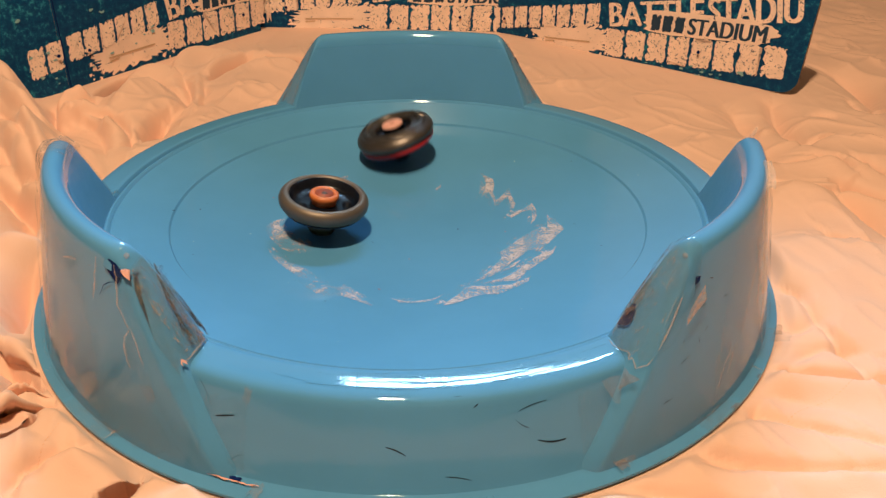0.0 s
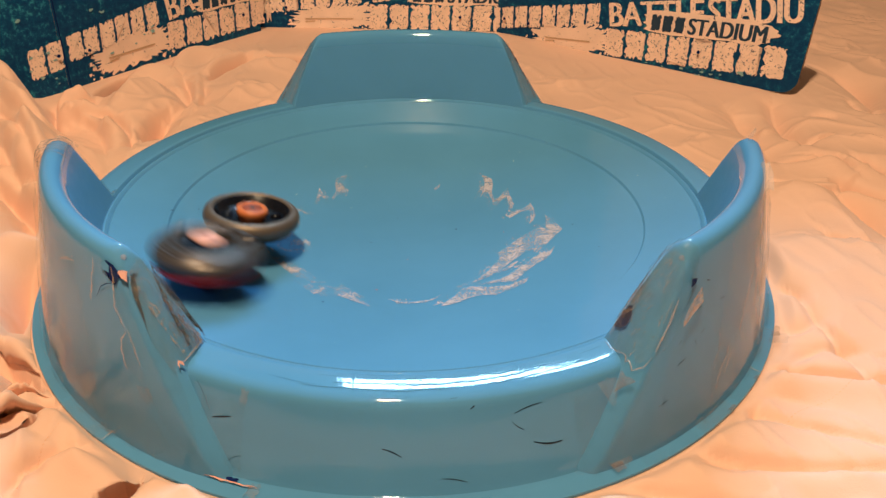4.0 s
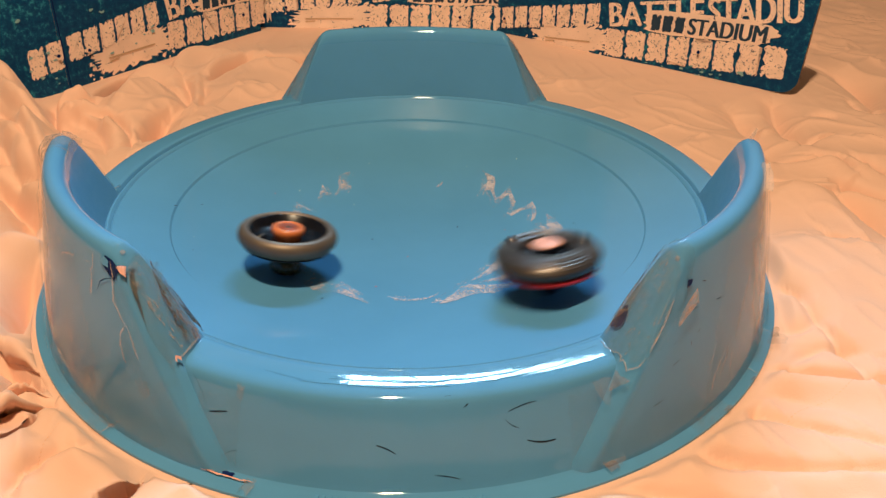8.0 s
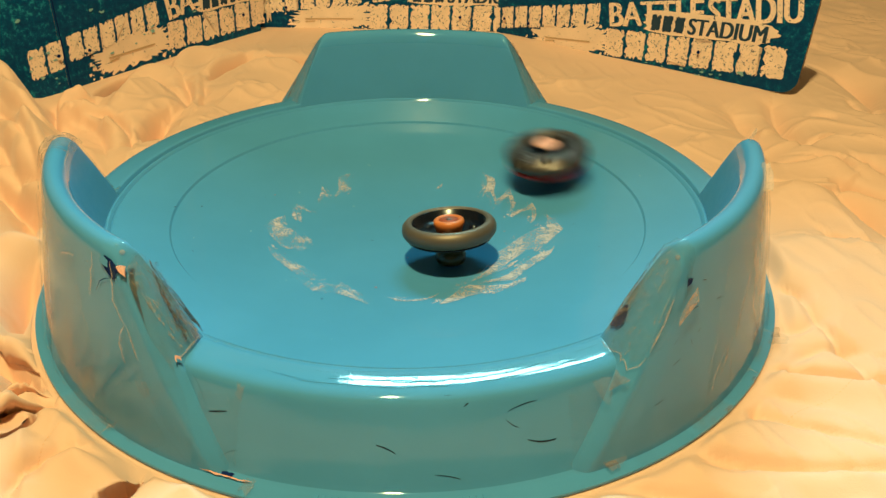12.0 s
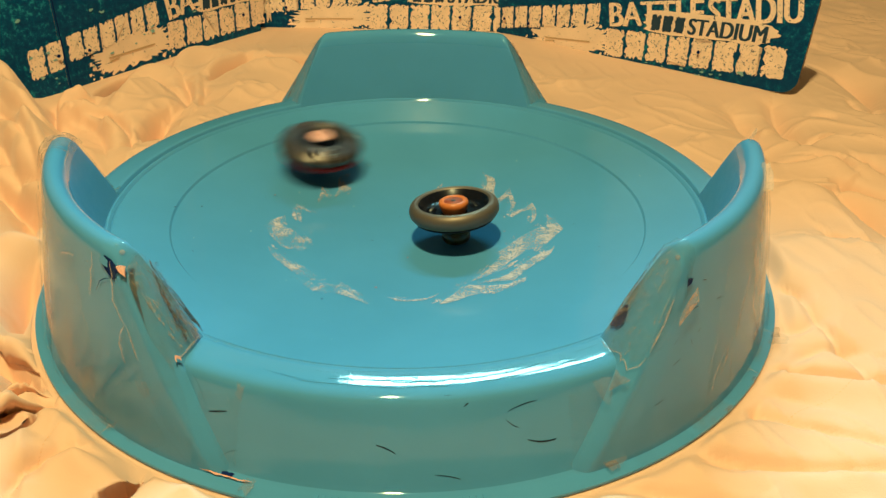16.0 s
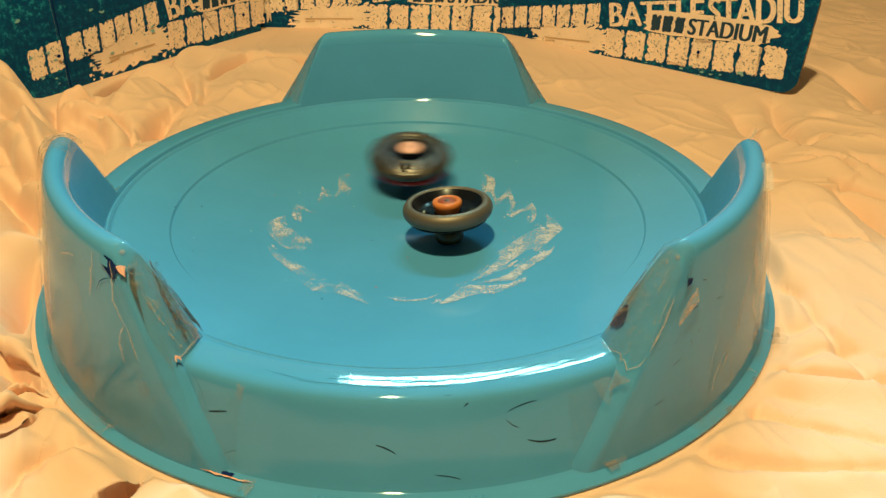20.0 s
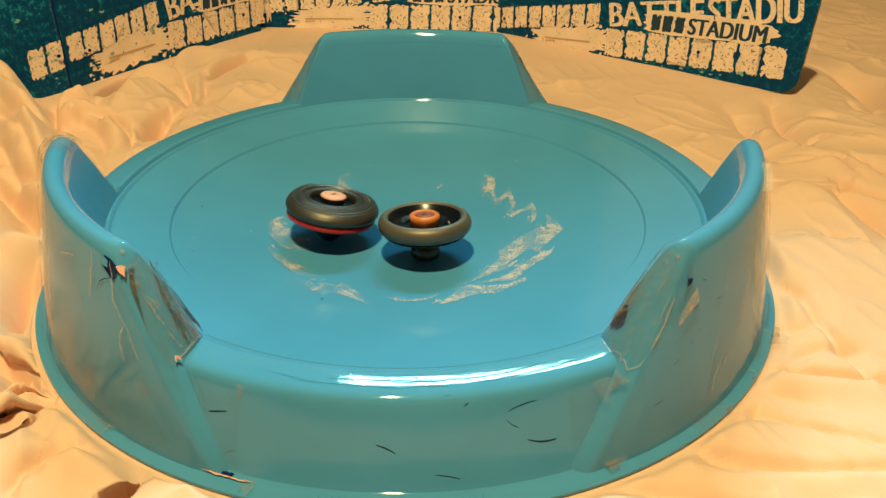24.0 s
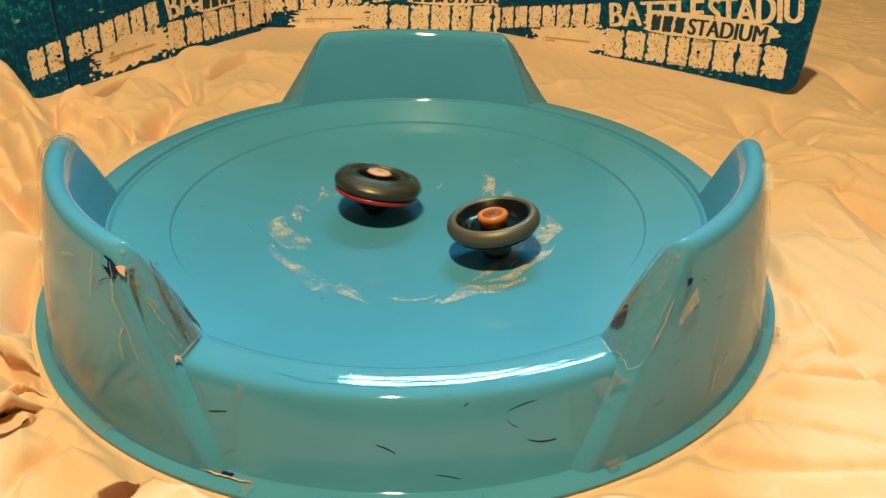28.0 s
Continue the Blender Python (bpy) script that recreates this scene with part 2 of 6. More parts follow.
FOLDS_BACK = [
    (-0.233, 0.202, -0.227, 0.243, -0.226, 0.281, 0.004, 0.018, 0.005),
    (-0.228, 0.281, -0.209, 0.293, -0.187, 0.281, 0.003, 0.016, 0.011),
    (-0.190, 0.287, -0.174, 0.249, -0.170, 0.217, 0.003, 0.008, -0.01),
    (-0.218, 0.270, -0.193, 0.259, -0.173, 0.232, 0.004, 0.01, -0.007),
    (-0.198, 0.302, -0.194, 0.334, -0.172, 0.353, 0.006, 0.014, 0.013),
    (-0.167, 0.287, -0.157, 0.312, -0.144, 0.334, 0.003, 0.005, -0.017),
    (-0.143, 0.329, -0.119, 0.331, -0.091, 0.317, 0.0025, 0.006, -0.014),
    (-0.169, 0.296, -0.159, 0.323, -0.138, 0.343, 0.005, 0.01, 0.008),
    (-0.140, 0.312, -0.117, 0.315, -0.091, 0.297, 0.004, 0.012, 0.006),
    (-0.183, 0.150, -0.184, 0.173, -0.182, 0.196, 0.003, 0.01, -0.011),
    (-0.228, 0.185, -0.206, 0.174, -0.186, 0.138, 0.003, 0.008, -0.011),
    (-0.220, 0.190, -0.197, 0.161, -0.180, 0.150, 0.004, 0.01, 0.006),
    (-0.233, 0.180, -0.216, 0.161, -0.201, 0.129, 0.003, 0.01, -0.009),
    (-0.161, 0.217, -0.162, 0.243, -0.169, 0.270, 0.003, 0.01, -0.007),
    (-0.143, 0.230, -0.125, 0.250, -0.102, 0.243, 0.004, 0.016, 0.005),
    (-0.261, 0.210, -0.252, 0.226, -0.236, 0.210, 0.004, 0.005, 0.006),
    (-0.258, 0.198, -0.244, 0.203, -0.231, 0.196, 0.004, 0.006, 0.004),
    (-0.242, 0.208, -0.242, 0.217, -0.238, 0.210, 0.0025, 0.003, -0.014),
]
FOLDS_LEFT = [
    (-0.270, 0.225, -0.260, 0.194, -0.246, 0.163, 0.003, 0.005, -0.014),
    (-0.292, 0.181, -0.265, 0.149, -0.247, 0.139, 0.003, 0.012, -0.014),
    (-0.296, 0.189, -0.268, 0.161, -0.248, 0.149, 0.004, 0.01, 0.008),
    (-0.272, 0.133, -0.257, 0.112, -0.241, 0.088, 0.003, 0.01, -0.013),
    (-0.243, 0.093, -0.235, 0.088, -0.228, 0.085, 0.003, 0.008, -0.01),
    (-0.252, 0.085, -0.230, 0.064, -0.210, 0.038, 0.003, 0.012, -0.01),
    (-0.249, 0.078, -0.228, 0.057, -0.208, 0.030, 0.005, 0.014, 0.01),
    (-0.228, 0.055, -0.216, 0.037, -0.205, 0.021, 0.003, 0.008, -0.01),
    (-0.186, -0.052, -0.187, -0.033, -0.185, -0.024, 0.008, 0.01, -0.02),
    (-0.188, -0.049, -0.178, -0.062, -0.166, -0.082, 0.004, 0.008, -0.014),
    (-0.178, -0.088, -0.161, -0.102, -0.150, -0.108, 0.003, 0.008, -0.013),
    (-0.180, -0.084, -0.164, -0.097, -0.153, -0.103, 0.005, 0.014, 0.008),
    (-0.167, -0.114, -0.160, -0.107, -0.149, -0.111, 0.004, 0.01, -0.016),
    (-0.166, -0.117, -0.155, -0.115, -0.145, -0.115, 0.004, 0.006, 0.009),
    (-0.160, -0.131, -0.152, -0.124, -0.142, -0.121, 0.003, 0.008, -0.012),
    (-0.137, -0.177, -0.134, -0.167, -0.126, -0.158, 0.003, 0.008, -0.008),
]
FOLDS_EAST = [
    (0.283, 0.242, 0.274, 0.192, 0.273, 0.153, 0.01, 0.008, -0.013),
    (0.273, 0.153, 0.300, 0.163, 0.333, 0.161, 0.0022, 0.006, -0.006),
    (0.273, 0.147, 0.300, 0.156, 0.334, 0.154, 0.005, 0.01, 0.004),
    (0.364, 0.317, 0.375, 0.283, 0.361, 0.233, 0.01, 0.014, -0.014),
    (0.348, 0.245, 0.349, 0.221, 0.362, 0.231, 0.0022, 0.006, -0.006),
    (0.343, 0.240, 0.344, 0.216, 0.357, 0.226, 0.005, 0.01, 0.003),
    (0.240, 0.123, 0.260, 0.118, 0.278, 0.120, 0.002, 0.005, -0.006),
    (0.239, 0.116, 0.259, 0.111, 0.278, 0.113, 0.005, 0.01, 0.004),
    (0.268, 0.127, 0.278, 0.118, 0.284, 0.105, 0.002, 0.006, -0.008),
    (0.263, 0.123, 0.272, 0.114, 0.279, 0.101, 0.005, 0.01, 0.005),
    (0.294, 0.120, 0.298, 0.109, 0.310, 0.088, 0.003, 0.007, -0.008),
    (0.287, 0.116, 0.292, 0.106, 0.304, 0.085, 0.005, 0.01, 0.005),
    (0.244, 0.219, 0.245, 0.184, 0.242, 0.126, 0.014, 0.016, -0.012),
    (0.302, 0.211, 0.312, 0.210, 0.315, 0.202, 0.002, 0.005, -0.004),
]
FOLDS_EAST_FAR = [
    (0.225, 0.085, 0.250, 0.077, 0.272, 0.084, 0.002, 0.006, -0.006),
    (0.225, 0.078, 0.250, 0.070, 0.272, 0.077, 0.005, 0.01, 0.004),
    (0.266, 0.087, 0.277, 0.080, 0.295, 0.058, 0.0025, 0.008, -0.008),
    (0.261, 0.082, 0.273, 0.075, 0.290, 0.053, 0.005, 0.01, 0.005),
    (0.262, 0.074, 0.269, 0.057, 0.273, 0.020, 0.008, 0.01, -0.012),
    (0.231, 0.015, 0.240, 0.008, 0.266, -0.001, 0.003, 0.009, -0.006),
    (0.228, 0.009, 0.237, 0.002, 0.263, -0.007, 0.005, 0.01, 0.004),
    (0.213, 0.052, 0.234, 0.060, 0.254, 0.043, 0.01, 0.02, 0.005),
    (0.195, -0.008, 0.220, -0.006, 0.253, -0.021, 0.012, 0.024, 0.006),
    (0.184, -0.034, 0.188, -0.041, 0.192, -0.050, 0.004, 0.006, -0.008),
    (0.190, -0.046, 0.194, -0.082, 0.199, -0.109, 0.0022, 0.004, -0.005),
    (0.186, -0.046, 0.190, -0.083, 0.195, -0.109, 0.005, 0.01, 0.0035),
    (0.166, -0.102, 0.182, -0.089, 0.204, -0.091, 0.005, 0.012, -0.006),
    (0.175, -0.067, 0.182, -0.074, 0.190, -0.067, 0.006, 0.01, -0.005),
]
FOLDS_EAST_NEAR = [
    (0.155, -0.102, 0.177, -0.106, 0.211, -0.111, 0.0022, 0.012, -0.006),
    (0.154, -0.110, 0.176, -0.114, 0.209, -0.119, 0.005, 0.01, 0.006),
    (0.138, -0.127, 0.154, -0.137, 0.189, -0.154, 0.002, 0.005, -0.004),
    (0.136, -0.131, 0.151, -0.142, 0.187, -0.159, 0.005, 0.01, 0.002),
    (0.147, -0.121, 0.158, -0.121, 0.171, -0.131, 0.012, 0.012, -0.006),
    (0.111, -0.151, 0.127, -0.160, 0.183, -0.166, 0.0025, 0.014, -0.006),
    (0.109, -0.161, 0.125, -0.170, 0.181, -0.176, 0.005, 0.01, 0.005),
    (0.069, -0.174, 0.094, -0.176, 0.117, -0.182, 0.003, 0.012, -0.005),
    (0.067, -0.184, 0.093, -0.186, 0.116, -0.192, 0.005, 0.01, 0.006),
    (0.180, -0.047, 0.175, -0.067, 0.164, -0.091, 0.003, 0.006, -0.006),
    (0.129, -0.140, 0.138, -0.133, 0.145, -0.125, 0.004, 0.006, -0.006),
    (0.138, -0.176, 0.155, -0.173, 0.178, -0.177, 0.01, 0.02, 0.005),
]
# Deep gaps under folds that hang over: start, middle and end in plan, half width, depth, and how far the lip is drawn over.
GAPS = [
    (-0.158, -0.156, -0.150, -0.147, -0.146, -0.136, 0.0068, 0.10, 1.0),
    (-0.106, -0.182, -0.101, -0.174, -0.093, -0.170, 0.0068, 0.10, 1.0),
    (-0.247, 0.236, -0.241, 0.268, -0.234, 0.300, 0.0080, 0.07, 0.0),
]


def spread_height(X, Y):
    r = np.hypot(X, Y)
    left = 1 / (1 + np.exp((X + 0.02) / 0.05))
    warp = 0.05 * (value_noise(X, Y, 7, 5) - 0.5)
    slant = X * 0.8 + Y * 0.6 + warp
    cross = -X * 0.6 + Y * 0.8 + warp
    n1 = np.abs(value_noise(slant * 0.6, cross * 1.5, 10, 1) - 0.5) * 2
    n2 = np.abs(value_noise(cross * 0.8, slant * 1.6 + 3 * warp, 24, 2) - 0.5) * 2
    n3 = np.abs(value_noise(slant * 1.2 + 2 * warp, cross * 0.7, 47, 3) - 0.5) * 2
    h = (1 - n1) ** 2 * (0.004 + 0.002 * left) + (1 - n2) ** 3 * 0.0030 + (1 - n3) ** 5 * 0.0016
    h = h + 0.012 * (value_noise(X, Y, 5, 7) - 0.4) * (0.35 + left)
    for x0, y0, x1, y1 in ((-0.33, 0.19, -0.15, 0.455), (0.17, 0.365, 0.31, 0.25), (-0.16, 0.46, 0.12, 0.44)):
        dx, dy = x1 - x0, y1 - y0
        s = np.clip(((X - x0) * dx + (Y - y0) * dy) / (dx * dx + dy * dy), 0, 1)
        h = h * (0.12 + 0.88 * np.clip(np.hypot(X - x0 - s * dx, Y - y0 - s * dy) / 0.09, 0, 1) ** 1.3)
    for f in FOLDS_WEST_NEAR + FOLDS_WEST + FOLDS_BACK + FOLDS_LEFT + FOLDS_EAST + FOLDS_EAST_FAR + FOLDS_EAST_NEAR:
        add_fold(h, X, Y, *f)
    near = np.clip((r - 0.1855) / 0.008, 0, 1)
    return -0.0005 + h * near * near * (3 - 2 * near)


def add_gap(X, Y, Z, x0, y0, xm, ym, x1, y1, half, depth, lip):
    """Sinks a gap into the spread and draws its far lip over it."""
    cx, cy = 2 * xm - (x0 + x1) / 2, 2 * ym - (y0 + y1) / 2
    best, sd = np.full(X.shape, 9.0), np.zeros(X.shape)
    nx, ny, gain = np.zeros(X.shape), np.zeros(X.shape), np.zeros(X.shape)
    for k in range(81):
        t = k / 80
        qx, qy = (1 - t) ** 2 * x0 + 2 * t * (1 - t) * cx + t * t * x1, (1 - t) ** 2 * y0 + 2 * t * (1 - t) * cy + t * t * y1
        tx, ty = (1 - t) * (cx - x0) + t * (x1 - cx), (1 - t) * (cy - y0) + t * (y1 - cy)
        size = math.hypot(tx, ty)
        tx, ty = tx / size, ty / size
        d = np.hypot(X - qx, Y - qy)
        hit = d < best
        best[hit] = d[hit]
        sd[hit] = (tx * (Y - qy) - ty * (X - qx))[hit]
        nx[hit], ny[hit] = -ty, tx
        gain[hit] = math.sin(math.pi * (0.06 + 0.88 * t)) ** 0.6
    w = half * gain + 1e-5
    Z -= depth * gain * np.exp(-(best / w) ** 6)
    pull = 2.1 * lip * w * np.exp(-((sd - 1.7 * w) / (0.75 * w)) ** 2) * (best < 4 * half)
    return X - nx * pull, Y - ny * pull, Z


def spread():
    step = lambda a, b, n: np.linspace(a, b, n)[:-1]
    xs = np.concatenate([step(-1.1, -0.62, 14), step(-0.62, -0.34, 60), step(-0.34, -0.06, 230), step(-0.06, 0.13, 90), step(0.13, 0.42, 180), step(0.42, 0.72, 70), np.linspace(0.72, 1.1, 14)])
    ys = np.concatenate([step(-0.9, -0.42, 14), step(-0.42, -0.20, 50), step(-0.20, 0.40, 430), np.linspace(0.40, 0.84, 130)])
    X, Y = np.meshgrid(xs, ys)
    Z = spread_height(X, Y)
    for g in GAPS:
        X, Y, Z = add_gap(X, Y, Z, *g)
    verts = np.stack([X, Y, Z], -1).reshape(-1, 3)
    w, hgt = len(xs), len(ys)
    idx = np.arange(w * hgt).reshape(hgt, w)
    faces = np.stack([idx[:-1, :-1], idx[:-1, 1:], idx[1:, 1:], idx[1:, :-1]], -1).reshape(-1, 4)
    # Cloth deep in a gap is left out, so the dark-coloured mattress shows.
    deep = (Z < -0.04).reshape(-1)
    faces = faces[~deep[faces].all(axis=1)]
    me = bpy.data.meshes.new("bedspread")
    me.from_pydata(verts.tolist(), [], faces.tolist())
    me.polygons.foreach_set("use_smooth", np.ones(len(faces), dtype=bool))
    me.materials.append(CLOTH)
    return tagged(new("bedspread", me), "rumpled cream cotton bedspread lying over the bed", "bedspread")


bedspread = spread()
tagged(obj("mattress", box(2.2, 1.72, 0.22, pose(0, -0.02, -0.24)), GAP_SHADE, smooth=False), "mattress coloured dark green for the shade in gaps of the spread", "mattress")


# Folds that lie over: four points of the near edge in plan, width and height.
LAPS = [
    ((-0.203, -0.067), (-0.179, -0.087), (-0.162, -0.099), (-0.152, -0.105), 0.017, 0.0115),
    ((-0.177, -0.124), (-0.165, -0.120), (-0.155, -0.117), (-0.143, -0.118), 0.0075, 0.0085),
    ((-0.163, -0.153), (-0.155, -0.144), (-0.148, -0.135), (-0.140, -0.123), 0.0105, 0.0105),
]


def lap_fold(p0, p1, p2, p3, width, height):
    """A fold of the spread that lies over towards its near edge, with a hollow under that edge; it flattens out at its last end."""
    bm = bmesh.new()
    pts = [Vector(p) for p in (p0, p1, p2, p3)]
    section = [(-2.3, -0.25), (-1.9, 0.05), (-1.45, 0.40), (-1.0, 0.72), (-0.6, 0.92), (-0.25, 1.0), (0.05, 0.96), (0.22, 0.84), (0.30, 0.66), (0.27, 0.48), (0.15, 0.36), (-0.1, 0.30), (-0.5, 0.28)]
    rows = []
    n = 48
    for k in range(n + 1):
        t = k / n * 3
        i = min(int(t), 2)
        f = t - i
        a, b, c, d = pts[max(i - 1, 0)], pts[i], pts[i + 1], pts[min(i + 2, 3)]
        p = 0.5 * (2 * b + (c - a) * f + (2 * a - 5 * b + 4 * c - d) * f * f + (3 * b - a - 3 * c + d) * f ** 3)
        tangent = (c - b).normalized() * (1 - f) + (d - c if d != c else c - b).normalized() * f if f > 0.5 else (c - b).normalized()
        side = Vector((tangent.y, -tangent.x)).normalized()
        fade = min(1.0, (1 - k / n) * 2.2 + 0.16)
        wob = 1 + 0.16 * noise.noise(Vector((k * 0.21, width * 900, 0)))
        row = []
        for v, z in section:
            q = p + side * (v - 0.3) * width * (0.45 + 0.55 * fade) * wob
            r = max(q.length, 0.187)
            q = q * (r / q.length)
            row.append(bm.verts.new((q.x, q.y, -0.0006 + z * height * fade * wob * min(1.0, 0.2 + (r - 0.187) / 0.010))))
        rows.append(row)
    under = spread_height(np.array([v.co.x for v in bm.verts]), np.array([v.co.y for v in bm.verts]))
    for v, z in zip(bm.verts, under):
        v.co.z += float(z)
    for a, b in zip(rows, rows[1:]):
        for i in range(len(section) - 1):
            bm.faces.new((a[i], a[i + 1], b[i + 1], b[i]))
    bmesh.ops.recalc_face_normals(bm, faces=bm.faces)
    return part("fold", bm, CLOTH, bedspread, "fold of the spread lying over")


for lap in LAPS:
    lap_fold(*lap)


def room():
    """The unseen bedroom round the bed; the north wall stands behind the cards and has a low, wide window opening, its
    sill set to cut off sky light.
    """
    # The north sill is an unseen light stop; it shades the bowl's far half.
    for name, sx, sy, sz, at in (("floor", 4.2, 3.1, 0.1, (0, -0.55, -0.60)), ("wall_north_below", 4.2, 0.1, 1.533, (0, 0.91, 0.2165)), ("wall_north_above", 4.2, 0.1, 0.75, (0, 0.91, 2.025)),
                                 ("wall_north_west", 1.50, 0.1, 0.667, (-1.35, 0.91, 1.3165)), ("wall_north_east", 1.00, 0.1, 0.667, (1.60, 0.91, 1.3165)), ("wall_south", 4.2, 0.1, 2.95, (0, -2.05, 0.925)),
                                 ("wall_east", 0.1, 3.1, 2.95, (2.15, -0.55, 0.925)), ("wall_west", 0.1, 3.1, 2.95, (-2.15, -0.55, 0.925)), ("ceiling", 4.4, 3.1, 0.1, (0, -0.55, 2.45))):
        tagged(obj(name, box(sx, sy, sz, pose(*at)), CARPET if name == "floor" else ROOM, smooth=False),
               "plain brown carpet of the bedroom" if name == "floor" else "unseen plain painted bedroom " + name.split("_")[0], kind="structure")


room()


# ---- the arena ----
def bowl(r):
    return 0.017 + 0.83 * r * r if r < 0.149 else 0.0362


TURN = -0.59
arena = tagged(new("spinning_top_arena"), "scuffed glossy blue plastic arena mended with clear tape, on bedspread", "toy arena")


def basin():
    pr = [(r, bowl(r)) for r in np.linspace(0, 0.1180, 26)]
    pr += [(0.1190, bowl(0.1190)), (0.1198, bowl(0.1198) + 0.0010), (0.1211, bowl(0.1211) + 0.0010)]
    pr += [(r, bowl(r) + 0.0010 * (0.149 - r) / 0.028) for r in np.linspace(0.124, 0.1452, 6)]
    pr += [(0.1458, bowl(0.1458) - 0.0005), (0.1463, bowl(0.1463) + 0.0001), (0.1467, 0.0352), (0.1472, 0.0356), (0.1478, 0.0356), (0.1483, 0.0353), (0.1486, 0.0350), (0.1489, 0.0360), (0.1494, 0.0368), (0.1503, 0.03715), (0.1512, 0.0372), (0.1540, 0.03709), (0.1580, 0.03687), (0.1606, 0.03668), (0.1625, 0.0362), (0.1640, 0.0354), (0.1649, 0.0345), (0.1655, 0.0335),
           (0.1661, 0.0320), (0.1706, 0.0190), (0.1752, 0.0055), (0.1765, 0.0034), (0.1785, 0.0024), (0.1835, 0.0018), (0.1846, 0.0013), (0.1847, 0.0002), (0.182, 0.0), (0.0, 0.0)]
    return smooth_by_angle(part("basin", lathe(pr, 240), PLASTIC, arena), 24)


# Wall section: (radius, height, half angle) at full height, and where each line runs out on the rim.
WALL = [(0.1486, 0.0350, 29.6), (0.1500, 0.0400, 28.9), (0.1545, 0.0600, 25.2), (0.1568, 0.0700, 23.0), (0.1577, 0.0735, 22.2), (0.1592, 0.0759, 21.6), (0.1612, 0.0772, 21.3),
        (0.1634, 0.0774, 21.2), (0.1655, 0.0765, 21.3), (0.1670, 0.0747, 21.6), (0.1680, 0.0715, 22.2), (0.1698, 0.0620, 24.0), (0.1745, 0.0350, 29.6), (0.1788, 0.0090, 35.4), (0.1798, 0.0035, 36.8), (0.1803, 0.0012, 37.2)]
RIM_END = [(0.1486, 0.0342, 29.9), (0.1495, 0.0348, 30.0), (0.1510, 0.0352, 30.1), (0.1530, 0.0356, 30.2), (0.1545, 0.0358, 30.3), (0.1560, 0.0360, 30.4), (0.1575, 0.0361, 30.5),
           (0.1590, 0.0362, 30.6), (0.1605, 0.0362, 30.7), (0.1620, 0.0360, 30.8), (0.1632, 0.0354, 31.0), (0.1645, 0.0335, 31.6), (0.1690, 0.0200, 35.4), (0.1738, 0.0070, 39.2), (0.1750, 0.0035, 40.2), (0.1755, 0.0012, 40.6)]


def wall_line(centre, u, s, lift=0.0):
    """A point of a wall before its corners are rounded: u from -1 to 1 along it, to 2 down its end."""
    i = min(int(s), len(WALL) - 2)
    f = s - i
    r, z, a = (WALL[i][k] * (1 - f) + WALL[i + 1][k] * f for k in range(3))
    if abs(u) > 1:
        r2, z2, a2 = (RIM_END[i][k] * (1 - f) + RIM_END[i + 1][k] * f for k in range(3))
        g = min(abs(u) - 1, 1)
        r, z, a = r + (r2 - r) * g, z + (z2 - z) * g, a + (a2 - a) * g
        a = math.copysign(a, u)
    else:
        a = a * u
    (ra, za), (rb, zb) = WALL[i][:2], WALL[i + 1][:2]
    n = Vector((zb - za, 0, -(rb - ra)))
    if n.length < 1e-9:
        n = Vector((1, 0, 0))
    n.normalize()
    if s > 7:
        n = n if n.x > 0 else -n
    th = radians(centre + TURN + a)
    r += n.x * lift
    z += n.z * lift
    return Vector((r * math.cos(th), r * math.sin(th), z))


def wall_point(centre, u, s, lift=0.0):
    """A point of a wall, its upright corners rounded: u from -1 to 1 along it, s the line number of its section."""
    reach = 0.003 + 0.008 * min(max((s - 6) / 4, 0), 1)
    near = max(0.0, 1 - max((abs(u) - 1) / 0.42, (1 - abs(u)) / 0.22))
    if near <= 0:
        return wall_line(centre, u, s, lift)
    total = Vector((0, 0, 0))
    for k in range(-3, 4):
        d = reach * near ** 0.5 * k / 3
        v = abs(u)
        pos = (v - 1) * (0.045 if v > 1 else 0.070) + d
        v = 1 + pos / (0.045 if pos > 0 else 0.070)
        total += wall_line(centre, math.copysign(v, u), s, lift)
    return total / 7


def side_wall(centre):
    bm = bmesh.new()
    ends = [1.01, 1.03, 1.07, 1.11, 1.16, 1.22, 1.28, 1.35, 1.42, 1.5, 1.65, 1.8, 1.93, 2]
    us = [-e for e in ends[::-1]] + list(np.linspace(-1, 1, 61)) + ends
    cols = []
    for u in us:
        e = u
        col = []
        for k in range(len(WALL)):
            col.append(bm.verts.new(wall_point(centre, e, k)))
        cols.append(col)
    for a, b in zip(cols, cols[1:]):
        for k in range(len(WALL) - 1):
            bm.faces.new((a[k], b[k], b[k + 1], a[k + 1]))
        bm.faces.new((a[-1], b[-1], b[0], a[0]))
    bmesh.ops.remove_doubles(bm, verts=bm.verts, dist=1e-6)
    bmesh.ops.recalc_face_normals(bm, faces=bm.faces)
    for f in bm.faces:
        c = f.calc_center_median()
        f.material_index = int(abs(math.hypot(c.x, c.y) - 0.1530) < 0.0042 and c.z > 0.036 and f.normal.to_2d().dot(c.to_2d()) < 0)
    wall = part("side_wall", bm, PLASTIC, arena)
    wall.data.materials.append(PLASTIC_WORN)
    return smooth_by_angle(wall, 50)


basin()
for c in (90, 210, 330):
    side_wall(c)


# ---- worn decal on the bowl ----
def on_bowl(x, y, lift=0.0004):
    return Vector((x, y, bowl(math.hypot(x, y)) + lift))


